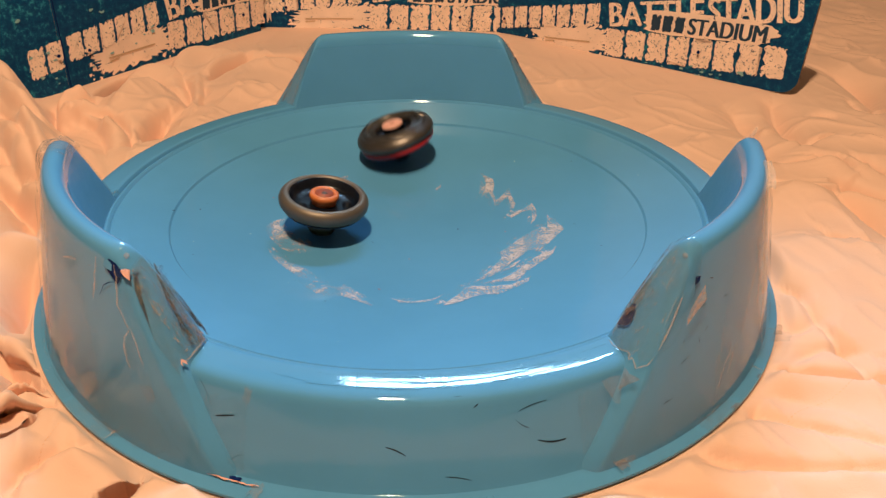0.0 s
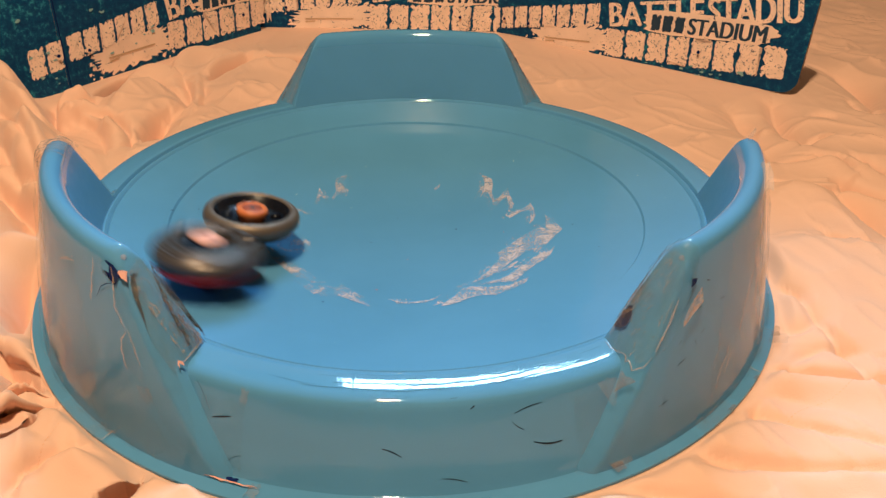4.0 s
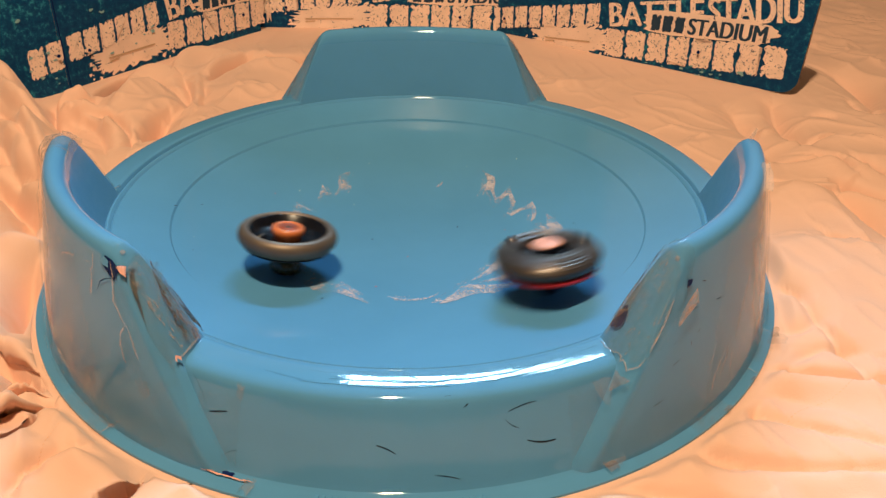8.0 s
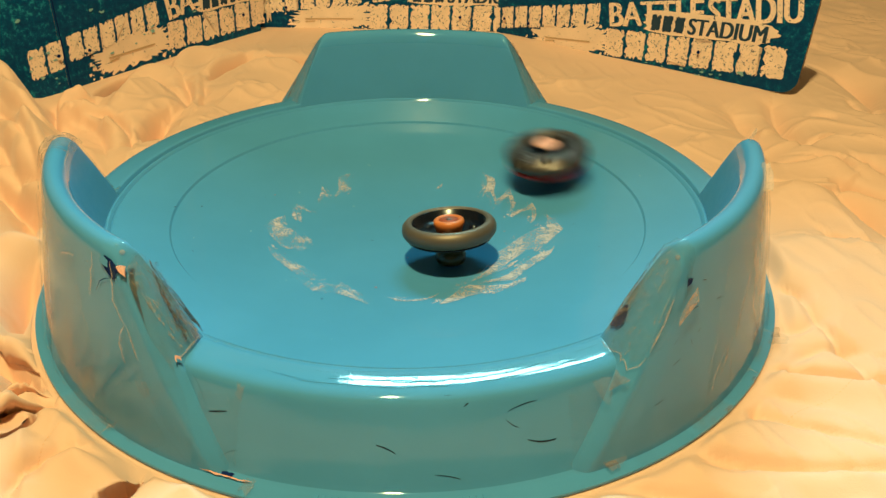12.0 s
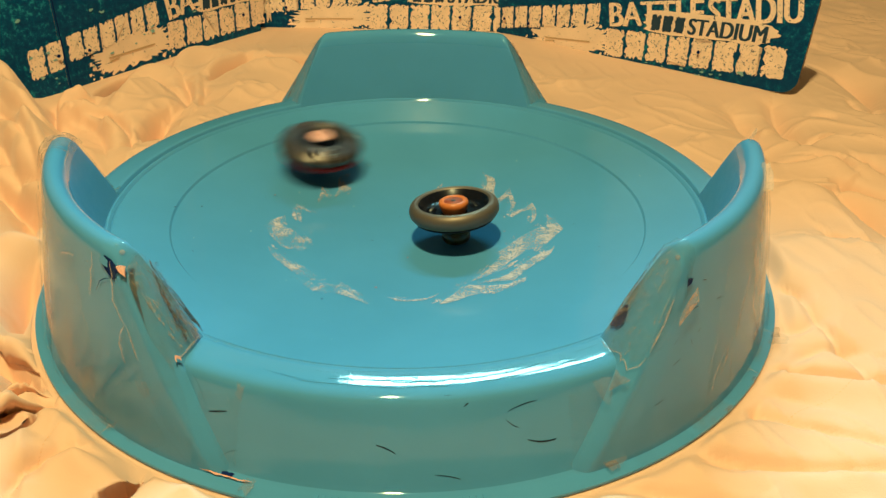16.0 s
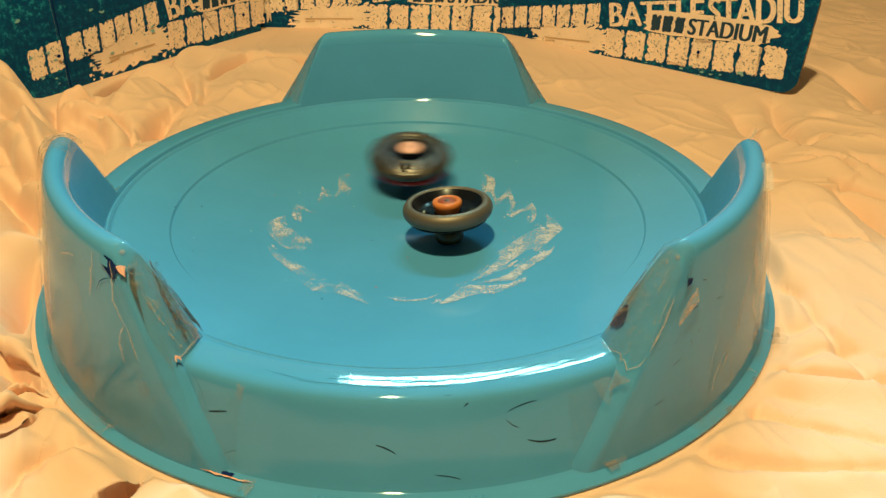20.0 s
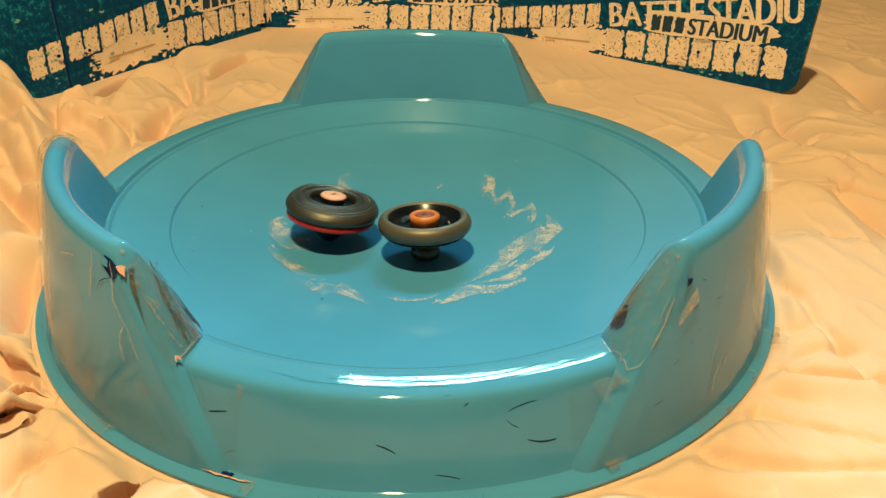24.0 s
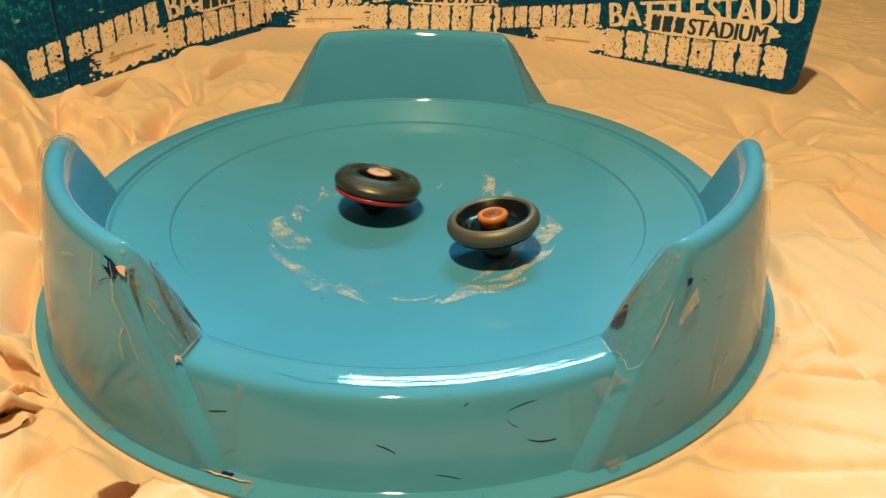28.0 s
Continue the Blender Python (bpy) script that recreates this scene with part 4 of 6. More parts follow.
def heavy_top():
    """A thick dark grey grooved wheel, a red skirt, a pale pink cap and a short foot."""
    top = tagged(new("toy_spinner"), "dark grooved metal spinning top, red skirt and pale pink cap", "spinner", "tops in the arena")
    prof = [(0.0112, 0.0205), (0.0116, 0.0222), (0.0128, 0.0228), (0.0140, 0.0222), (0.0146, 0.0215), (0.0155, 0.0226), (0.0168, 0.0231), (0.0180, 0.0224), (0.0187, 0.0216), (0.0198, 0.0220), (0.0210, 0.0211),
            (0.0221, 0.0200), (0.0229, 0.0186), (0.0230, 0.0172), (0.0223, 0.0156), (0.0207, 0.0142), (0.0150, 0.0132), (0.0112, 0.0138), (0.0112, 0.0205)]
    fine = []
    for (r0, z0), (r1, z1) in zip(prof, prof[1:]):
        fine.append((r0, z0))
        if min(z0, z1) > 0.0185 and abs(r1 - r0) > 0.0006:
            for f in (0.33, 0.66):
                fine.append((r0 + (r1 - r0) * f, z0 + (z1 - z0) * f + (0.00028 if f < 0.5 else -0.00028)))
    fine.append(prof[-1])
    wheel = lathe(fine, 96)
    for v in wheel.verts:
        a = math.atan2(v.co.y, v.co.x)
        r = math.hypot(v.co.x, v.co.y)
        if r > 0.0175:
            k = 1 + 0.020 * (0.5 + 0.5 * math.cos(3 * a)) ** 3 - 0.006 * math.cos(6 * a)
            v.co.x *= k
            v.co.y *= k
    part("metal_wheel", wheel, STEEL_DARK, top)
    for i in range(3):
        m = Matrix.Rotation(2 * math.pi * i / 3 + 0.4, 4, "Z") @ pose(0.0182, 0, 0.0219, 0, 14, 20)
        bm = box(0.0060, 0.0070, 0.0022, m)
        bmesh.ops.bevel(bm, geom=bm.edges[:], offset=0.0009, segments=2, affect="EDGES")
        part("wheel_blade", bm, STEEL_DARK, top)
    part("well", ring_of(1.0, [(0.0, 0.0178), (0.0095, 0.0178), (0.0118, 0.0206), (0.0118, 0.0150), (0.0, 0.0150)], 48), BLACK, top, "black recessed well")
    part("skirt", ring_of(1.0, [(0.0, 0.0132), (0.0210, 0.0145), (0.0220, 0.0140), (0.0221, 0.0124), (0.0196, 0.0112), (0.0140, 0.0116), (0.0, 0.0112)], 72), RED, top, "glossy red plastic skirt")
    cap = part("cap", ring_of(1.0, [(0.0, 0.0239), (0.0050, 0.0239), (0.0060, 0.0233), (0.0063, 0.0224), (0.0063, 0.0186), (0.0, 0.0186)], 40), BLACK, top)
    part("cap_face", ring_of(1.0, [(0.0, 0.0243), (0.0050, 0.0243), (0.0061, 0.0239), (0.0065, 0.0232), (0.0, 0.0231)], 40), PINK, cap, "pale pink round sticker")
    bm = box(0.0028, 0.0007, 0.0004, pose(0, 0, 0.0244, 0, 0, 30))
    part("cap_slot", bm, RUST, cap, "small brown mark", False)
    part("foot", ring_of(1.0, [(0.0, 0.0), (0.0022, 0.0), (0.0042, 0.0010), (0.0058, 0.0032), (0.0090, 0.0056), (0.0140, 0.0088), (0.0176, 0.0108), (0.0176, 0.0116), (0.0, 0.0116)], 40), BLACK, top, "short black foot")
    return top


top_light = light_top()
top_heavy = heavy_top()


# ---- tape, scuffs and damage on the arena ----
def cone_point(angle, z, lift=0.0):
    """A point of the basin's outer face: degrees round it and a height."""
    r = 0.1661 + (0.032 - z) * (0.0091 / 0.0265) + lift
    if z > 0.033:
        r -= (z - 0.033) * 0.6
    return Vector((r * math.cos(radians(angle)), r * math.sin(radians(angle)), z + lift * 0.3))


def flange_point(angle, r, lift=0.0):
    z = 0.0024 - (max(r, 0.1785) - 0.1785) * 0.115 + lift
    return Vector((r * math.cos(radians(angle)), r * math.sin(radians(angle)), z))


def sheet(name, place, a0, a1, b0, b1, material, label, lift=0.0004, crumple=0.0004, n=14, seed=1, rag=0.05):
    """A ragged piece of film or print laid on a surface; place(a, b, lift) gives its points."""
    rng = random.Random(seed)
    bm = bmesh.new()
    low = [rng.uniform(-rag, rag) for _ in range(n + 1)]
    high = [rng.uniform(-rag, rag) for _ in range(n + 1)]
    grid = []
    for i in range(n + 1):
        col = []
        for j in range(n + 1):
            f, g = i / n, j / n
            if i in (0, n):
                f += rng.uniform(-rag, rag) * 0.6
            g = g * (1 + high[i] - low[i]) + low[i]
            a, b = a0 + (a1 - a0) * f, b0 + (b1 - b0) * g
            w = noise.noise(Vector((a * 3.1 + seed, b * 2.3, seed * 0.7))) + 0.6 * noise.noise(Vector((a * 9 + seed, b * 7, seed))) + 0.5 * abs(noise.noise(Vector((a * 21, b * 4 + seed, 3))))
            col.append(bm.verts.new(place(a, b, lift + crumple * (0.8 + w))))
        grid.append(col)
    for i in range(n):
        for j in range(n):
            bm.faces.new((grid[i][j], grid[i + 1][j], grid[i + 1][j + 1], grid[i][j + 1]))
    bmesh.ops.recalc_face_normals(bm, faces=bm.faces)
    return part(name, bm, material, arena, label)


def on_wall(centre):
    def place(u, s, lift):
        p = wall_point(centre, u, s)
        mid = Vector((math.cos(math.atan2(p.y, p.x)), math.sin(math.atan2(p.y, p.x)), 0))
        out = 1 if s > 7 else -1
        n = mid * out * 0.9 + Vector((0, 0, 0.45 if 3 < s < 11 else 0.2))
        if abs(u) > 1.02:
            th = radians(centre + TURN)
            along = Vector((-math.sin(th), math.cos(th), 0)) * math.copysign(1, u)
            n = n * 0.4 + along * 0.8 + Vector((0, 0, 0.5))
        return p + n.normalized() * lift
    return place


WEST, EAST, BACK = on_wall(210), on_wall(330), on_wall(90)
CLEAR, BROWN = "clear tape, hazy where it has lifted", "crumpled browned tape"


def film(name, place, outline, material, label, lift=0.0005, crumple=0.0003, seed=1, cuts=4, fine=0.0):
    """A flat outline in a surface's own coordinates, cut fine and laid on that surface."""
    bm = bmesh.new()
    bm.faces.new([bm.verts.new((a, b * 0.1, 0)) for a, b in outline])
    bmesh.ops.triangulate(bm, faces=bm.faces, ngon_method="EAR_CLIP")
    for _ in range(cuts):
        bmesh.ops.subdivide_edges(bm, edges=[e for e in bm.edges if e.calc_length() > (0.016 if fine else 0.035)], cuts=1)
        bmesh.ops.triangulate(bm, faces=bm.faces)
    for v in bm.verts:
        a, b = v.co.x, v.co.y * 10
        w = noise.noise(Vector((a * 5 + seed, b * 0.9, seed))) + 0.6 * noise.noise(Vector((a * 14, b * 2.4 + seed, 2)))
        w += fine * (abs(noise.noise(Vector((a * 34, b * 5 + seed, 5)))) + 0.6 * abs(noise.noise(Vector((a * 70 + b * 9, b * 4 - a * 20, 7)))))
        v.co = place(a, b, lift + crumple * (1 + w))
    bmesh.ops.recalc_face_normals(bm, faces=bm.faces)
    return part(name, bm, material, arena, label)


def ribbon_faces(bm, place, line, width, lift=0.0009):
    """A thin curling edge along a line of surface coordinates, tapered at its ends."""
    pts, ups = [], []
    for (a0, b0), (a1, b1) in zip(line, line[1:]):
        for k in range(5):
            f = k / 5
            a, b = a0 + (a1 - a0) * f, b0 + (b1 - b0) * f
            pts.append(place(a, b, lift))
            ups.append((place(a, b, lift + 0.01) - pts[-1]).normalized())
    rows, n = [], len(pts)
    for i, p in enumerate(pts):
        t = (pts[min(i + 1, n - 1)] - pts[max(i - 1, 0)]).normalized()
        w = t.cross(ups[i]) * width * 0.5 * (0.25 + math.sin(math.pi * (i + 0.5) / n) ** 0.5) * (1 + 0.35 * noise.noise(Vector((i * 0.7, width * 9000, 1))))
        rows.append((bm.verts.new(p - w), bm.verts.new(p + ups[i] * width * 0.25), bm.verts.new(p + w)))
    for p, q in zip(rows, rows[1:]):
        bm.faces.new((p[0], q[0], q[1], p[1]))
        bm.faces.new((p[1], q[1], q[2], p[2]))


def ribbon(name, place, line, width, material, label, lift=0.0009):
    bm = bmesh.new()
    ribbon_faces(bm, place, line, width, lift)
    return part(name, bm, material, arena, label)


def creases(place, a0, a1, b0, b1, count, seed, slope):
    """A crackle of fine folds over a piece of tape."""
    rng = random.Random(seed)
    bm = bmesh.new()
    for k in range(count):
        a, b = rng.uniform(a0, a1), rng.uniform(b0, b1)
        line = [(a, b)]
        da, db = rng.uniform(-0.03, 0.03), slope * rng.uniform(-0.2, 1.0)
        for _ in range(rng.randint(2, 4)):
            a, b = a + da + rng.uniform(-0.03, 0.03), b + db + rng.uniform(-0.25, 0.25)
            line.append((min(max(a, a0), a1), min(max(b, b0), b1)))
        ribbon_faces(bm, place, line, rng.uniform(0.00012, 0.00030), 0.0012)
    return tagged(part("tape_crease", bm, CREASE_GLINT, arena), "fine creases in the tape, their glints put in as pale colour", kind="stuff")


# Cream ribbons draw the light that curled film edges catch.
EDGE = "curled edge of clear tape, its glint put in as pale colour"
# the west wall: outer face
sheet("tape_strip", WEST, 0.05, 0.60, 10.4, 14.5, TAPE, CLEAR, seed=3, crumple=0.0010, n=22)
sheet("tape_strip", WEST, -0.45, 0.12, 9.8, 14.0, TAPE, CLEAR, seed=4, crumple=0.0010, n=22)
film("tape_strip", WEST, [(1.03, 9.41), (0.99, 10.46), (0.94, 11.05), (0.93, 11.24), (0.95, 11.41), (0.85, 11.71), (0.84, 11.91), (0.87, 12.06), (0.90, 12.21), (0.92, 12.38), (0.93, 12.56), (0.93, 12.75), (0.97, 12.85), (1.05, 12.96), (1.23, 12.73), (1.40, 12.44), (1.53, 12.14), (1.62, 11.83), (1.63, 11.58), (1.63, 11.31), (1.65, 11.03), (1.64, 10.14), (1.58, 8.78), (1.47, 7.65), (1.37, 6.99), (1.25, 6.49), (1.15, 7.79)], TAPE, CLEAR, seed=5, cuts=6, fine=1.2)
film("tape_strip", WEST, [(0.46, 12.56), (0.56, 12.39), (0.66, 12.23), (0.75, 12.09), (0.81, 12.08), (0.82, 12.18), (0.83, 12.28), (0.85, 12.38), (0.86, 12.48), (0.87, 12.60), (0.87, 12.71), (0.88, 12.84), (0.89, 12.96), (0.85, 13.31), (0.79, 13.71), (0.73, 14.41), (0.67, 14.90), (0.63, 14.66), (0.59, 14.56), (0.54, 14.50), (0.51, 13.94), (0.50, 13.33), (0.49, 12.95), (0.48, 12.83), (0.47, 12.69)], TAPE, CLEAR, seed=6)
ribbon("tape_edge", WEST, [(0.83, 9.89), (0.81, 10.21), (0.79, 10.49), (0.76, 10.74), (0.75, 11.00), (0.73, 11.09), (0.71, 11.18), (0.69, 11.28)], 0.0008, CREASE_GLINT, EDGE)
ribbon("tape_edge", WEST, [(1.01, 9.28), (1.00, 9.93), (1.00, 10.15), (0.99, 10.35), (0.97, 10.55), (0.96, 10.74), (0.95, 10.95), (0.93, 11.08), (0.91, 11.14), (0.92, 11.21), (0.93, 11.29), (0.93, 11.35), (0.95, 11.41)], 0.0008, CREASE_GLINT, EDGE)
ribbon("tape_edge", WEST, [(0.95, 11.41), (0.91, 11.50), (0.87, 11.59), (0.86, 11.66), (0.84, 11.75), (0.84, 11.83), (0.83, 11.91), (0.84, 12.01)], 0.0008, CREASE_GLINT, EDGE)
ribbon("tape_edge", WEST, [(0.96, 11.40), (0.96, 11.48), (0.96, 11.54), (0.96, 11.61), (0.95, 11.68), (0.95, 11.74), (0.95, 11.80), (0.95, 11.86)], 0.0007, CREASE_GLINT, EDGE)
ribbon("tape_edge", WEST, [(0.37, 11.06), (0.51, 10.73), (0.59, 10.62)], 0.0007, CREASE_GLINT, EDGE)
film("residue", WEST, [(0.85, 12.19), (0.89, 12.16), (0.94, 12.12), (0.93, 12.20), (0.93, 12.28), (0.87, 12.43), (0.85, 12.35), (0.85, 12.28)], HAZE, "brown glue residue", seed=9)
film("residue", WEST, [(0.39, 12.73), (0.47, 12.54), (0.55, 12.39), (0.55, 12.49), (0.54, 12.59), (0.54, 12.69), (0.48, 12.83), (0.42, 12.98), (0.41, 12.91), (0.41, 12.85), (0.40, 12.79)], HAZE, "brown glue residue", seed=10)
# No hole is cut: its shaded inside is a flat dark patch.
film("broken_hole_shade", WEST, [(0.89, 10.10), (0.96, 9.20), (1.01, 9.00), (1.04, 9.19), (1.07, 9.36), (1.11, 9.41), (1.15, 9.46), (0.99, 10.49), (0.95, 10.43), (0.96, 10.14), (0.91, 10.20)], CAVITY_SHADE, "flat dark patch for the shade in a broken hole", lift=0.0007, crumple=0, cuts=1)
film("hole_wall", WEST, [(0.89, 10.10), (0.95, 9.35), (0.99, 9.43), (0.97, 10.10), (0.91, 10.20)], PLASTIC_WORN, "grey-blue inner edge of the hole", lift=0.0010, crumple=0, cuts=1)
ribbon("crack", WEST, [(0.95, 10.55), (0.87, 10.80), (0.81, 11.03), (0.75, 11.18)], 0.0003, CAVITY_SHADE, "thin dark crack below the hole", 0.0006)
film("hole_edge", WEST, [(1.08, 9.41), (1.14, 8.84), (1.19, 7.66), (1.19, 8.58), (1.22, 9.04), (1.13, 9.58)], PINK, "pale torn flap beside the hole", lift=0.0016, crumple=0.0006, cuts=2)
# the west wall: end facet and back end
film("tape_strip", WEST, [(1.14, 6.19), (1.17, 4.73), (1.13, 2.95), (1.00, 2.19), (1.05, 1.96), (1.15, 1.93), (1.30, 1.93), (1.45, 1.93), (1.47, 1.62), (1.13, 1.05), (1.90, 2.33), (1.96, 5.50), (1.97, 8.60), (1.75, 11.15), (1.51, 11.38), (1.42, 11.33), (1.32, 11.29), (1.35, 11.11), (1.37, 10.83), (1.39, 10.30), (1.38, 9.59), (1.35, 8.59), (1.29, 7.68), (1.22, 6.91)], TAPE, CLEAR, seed=12, crumple=0.0006, cuts=6, fine=1.4)
film("crumpled_tape", WEST, [(1.10, 3.2), (1.0, 2.6), (1.03, 1.39), (1.09, 1.07), (1.15, 0.84), (1.89, 2.33), (1.93, 4.06), (1.95, 5.9), (1.90, 6.8), (1.82, 5.6), (1.74, 6.6), (1.66, 5.0), (1.58, 5.8), (1.50, 4.4), (1.42, 5.0), (1.34, 4.0), (1.23, 4.3)], TAPE_OLD, BROWN, lift=0.0009, seed=13, crumple=0.0009, cuts=7, fine=2.4)
film("tape_haze", WEST, [(1.12, 5.0), (1.40, 4.2), (1.62, 5.0), (1.92, 6.0), (1.95, 9.4), (1.86, 10.9), (1.62, 11.5), (1.35, 11.3), (1.40, 9.8), (1.30, 7.6)], HAZE_THIN, CLEAR, lift=0.0007, seed=42, crumple=0.0007, cuts=6, fine=1.6)
creases(WEST, 1.20, 1.91, 1.7, 8.5, 80, 14, 0.35)
creases(WEST, 1.45, 1.93, 2.0, 9.0, 60, 65, 0.2)
for k, (u0, s0, d) in enumerate(((1.62, 3.4, 0.05), (1.70, 4.6, 0.07), (1.78, 4.0, 0.06), (1.55, 5.4, 0.05), (1.84, 6.0, 0.05), (1.88, 3.2, 0.06), (1.48, 3.0, 0.04))):
    sheet("residue", WEST, u0 - d, u0 + d, s0 - 6 * d, s0 + 6 * d, TORN if k % 2 else HAZE, "brown glue residue", seed=80 + k, n=6, rag=0.35, lift=0.0021)
film("hole_edge", WEST, [(1.79, 11.08), (1.94, 9.96), (1.94, 10.41), (1.81, 11.12)], PINK, "pale flake of torn tape", lift=0.0022, crumple=0.0006, cuts=2)
ribbon("tape_edge", WEST, [(1.87, 10.94), (1.95, 9.56), (1.96, 8.01), (1.95, 6.16), (1.94, 4.19), (1.91, 2.61), (1.51, 1.07)], 0.0008, CREASE_GLINT, EDGE)
sheet("tape_strip", WEST, -1.03, -0.72, 3.4, 11.0, HAZE, CLEAR, seed=6, lift=0.0020, crumple=0.0010, n=18)
ribbon("tape_edge", WEST, [(-1.03, 3.6), (-1.04, 5), (-1.02, 7), (-1.04, 9), (-1.03, 11)], 0.0007, CREASE_GLINT, EDGE, 0.0025)
ribbon("tape_edge", WEST, [(-0.72, 3.8), (-0.71, 5), (-0.73, 7), (-0.71, 9), (-0.72, 11)], 0.0008, CREASE_GLINT, EDGE)
sheet("tape_strip", WEST, -1.02, -0.74, 4.0, 10.6, TAPE, CLEAR, seed=61, lift=0.0012, crumple=0.0008, n=26)
creases(WEST, -0.40, 0.80, 10.4, 14.2, 26, 63, 0.5)
sheet("tape_strip", WEST, -1.9, -1.05, 1.0, 8.0, HAZE, BROWN, seed=11, crumple=0.0007)
ribbon("tape_edge", WEST, [(-0.98, 4.4), (-0.85, 4.5), (-0.7, 4.3), (-0.5, 4.5), (-0.3, 4.4)], 0.0007, CREASE_GLINT, EDGE)
sheet("tape_end", lambda a, b, l: wall_point(210, -1.93 + a * 0.06, 2.0 + b * 0.4) + Vector((0.004 * b + l, 0.001, 0.002 * b)), -0.5, 0.5, 0.0, 1.0, CREASE_GLINT, "loose end of tape", seed=37, n=6, rag=0.12)
# the east wall
sheet("tape_strip", EAST, -0.55, 0.0, 10.0, 14.4, TAPE, CLEAR, seed=13, crumple=0.0010, n=22)
sheet("tape_strip", EAST, -0.05, 0.55, 9.0, 14.2, TAPE, CLEAR, seed=14, crumple=0.0010, n=22)
film("tape_strip", EAST, [(-1.05, 4.81), (-1.11, 7.16), (-1.03, 9.58), (-1.00, 10.33), (-1.00, 10.65), (-0.98, 11.03), (-0.96, 11.16), (-0.96, 11.29), (-0.95, 11.41), (-0.95, 11.53), (-0.97, 11.61), (-1.04, 11.65), (-1.10, 11.74), (-1.30, 11.69), (-1.65, 11.43), (-1.95, 10.28), (-1.98, 6.55), (-1.92, 2.61), (-1.11, 1.04), (-1.08, 1.23), (-1.05, 1.40), (-1.03, 1.58), (-1.03, 1.78), (-1.03, 1.96), (-1.00, 2.23), (-1.02, 2.62), (-1.09, 3.62), (-1.07, 4.48)], TAPE, CLEAR, seed=15, crumple=0.0006, cuts=6, fine=1.2)
film("tape_haze", EAST, [(-1.04, 1.56), (-1.04, 1.66), (-1.05, 1.76), (-1.05, 1.86), (-1.03, 1.94), (-1.01, 2.02), (-1.37, 4.23), (-1.43, 4.39), (-1.49, 4.58), (-1.54, 4.71), (-1.60, 4.94), (-1.64, 4.58), (-1.68, 4.20), (-1.56, 2.69)], HAZE, CLEAR, seed=16, crumple=0.0006)
film("tape_haze", EAST, [(-1.02, 4.0), (-1.06, 2.4), (-1.25, 1.9), (-1.60, 1.9), (-1.94, 2.6), (-1.98, 6.5), (-1.92, 10.6), (-1.60, 11.4), (-1.29, 11.6), (-1.10, 11.5), (-1.06, 11.0), (-1.12, 9.0), (-1.08, 6.5)], HAZE_THIN, CLEAR, lift=0.0007, seed=41, crumple=0.0007, cuts=6, fine=1.6)
creases(EAST, -0.60, 0.60, 9.6, 14.2, 26, 64, 0.5)
creases(EAST, -1.93, -1.10, 2.0, 11.2, 46, 15, 0.35)
# A dark patch stands for this hole's shaded inside too.
film("broken_hole_shade", EAST, [(-1.49, 2.65), (-1.62, 4.54), (-1.70, 5.29), (-1.77, 5.42), (-1.80, 4.16), (-1.76, 2.52), (-1.66, 1.85), (-1.56, 2.05)], CAVITY_SHADE, "flat dark patch for the shade in a broken hole", lift=0.0012, crumple=0, cuts=1)
film("torn_tape", EAST, [(-1.62, 2.7), (-1.66, 3.5), (-1.61, 3.9), (-1.63, 4.8), (-1.68, 4.3), (-1.70, 3.3)], TORN, "brown torn tape across the hole", lift=0.0019, crumple=0.0009, cuts=3, fine=1.0)
ribbon("tape_edge", EAST, [(-1.96, 2.4), (-1.985, 4.5), (-1.97, 7.5), (-1.90, 10.9), (-1.60, 11.5), (-1.30, 11.7), (-1.14, 11.65)], 0.0005, CREASE_GLINT, EDGE, 0.0012)
ribbon("tape_edge", EAST, [(-1.15, 11.6), (-1.09, 11.3), (-1.07, 10.9)], 0.0006, CREASE_GLINT, EDGE, 0.0012)
ribbon("tape_edge", EAST, [(-1.06, 2.3), (-1.30, 1.95), (-1.62, 1.95), (-1.92, 2.4)], 0.0004, CREASE_GLINT, EDGE, 0.0012)
film("tape_flap", EAST, [(-1.95, 11.05), (-1.72, 11.47), (-1.36, 11.85), (-1.86, 11.62)], TORN, "lifted corner of browned tape", lift=0.0020, crumple=0.0012, cuts=3)
film("tape_fold", EAST, [(-0.87, 11.00), (-0.85, 11.11), (-0.82, 11.23), (-0.89, 11.23), (-0.91, 11.28), (-0.92, 11.33), (-0.93, 11.39), (-0.93, 11.45), (-0.95, 11.36), (-0.95, 11.29), (-0.94, 11.21), (-0.92, 11.18), (-0.90, 11.14), (-0.89, 11.06)], CREASE_GLINT, "lifted fold of tape", lift=0.0016, crumple=0.0006, cuts=2)
# Shade under the lifted fold, put in as a dark patch.
film("broken_hole_shade", EAST, [(-0.97, 10.48), (-0.91, 10.65), (-0.91, 10.83), (-0.95, 10.88), (-0.96, 10.68)], CAVITY_SHADE, "flat dark patch for the shade under a lifted fold", lift=0.0009, crumple=0, cuts=1)
ribbon("tape_edge", EAST, [(-0.43, 12.28), (-0.44, 12.38), (-0.45, 12.46), (-0.47, 12.54), (-0.48, 12.62), (-0.49, 12.70), (-0.49, 12.79), (-0.49, 12.86)], 0.0006, CREASE_GLINT, EDGE)
ribbon("tape_edge", EAST, [(-0.40, 12.35), (-0.41, 12.41), (-0.41, 12.49), (-0.42, 12.55), (-0.43, 12.64), (-0.44, 12.74)], 0.0006, CREASE_GLINT, EDGE)
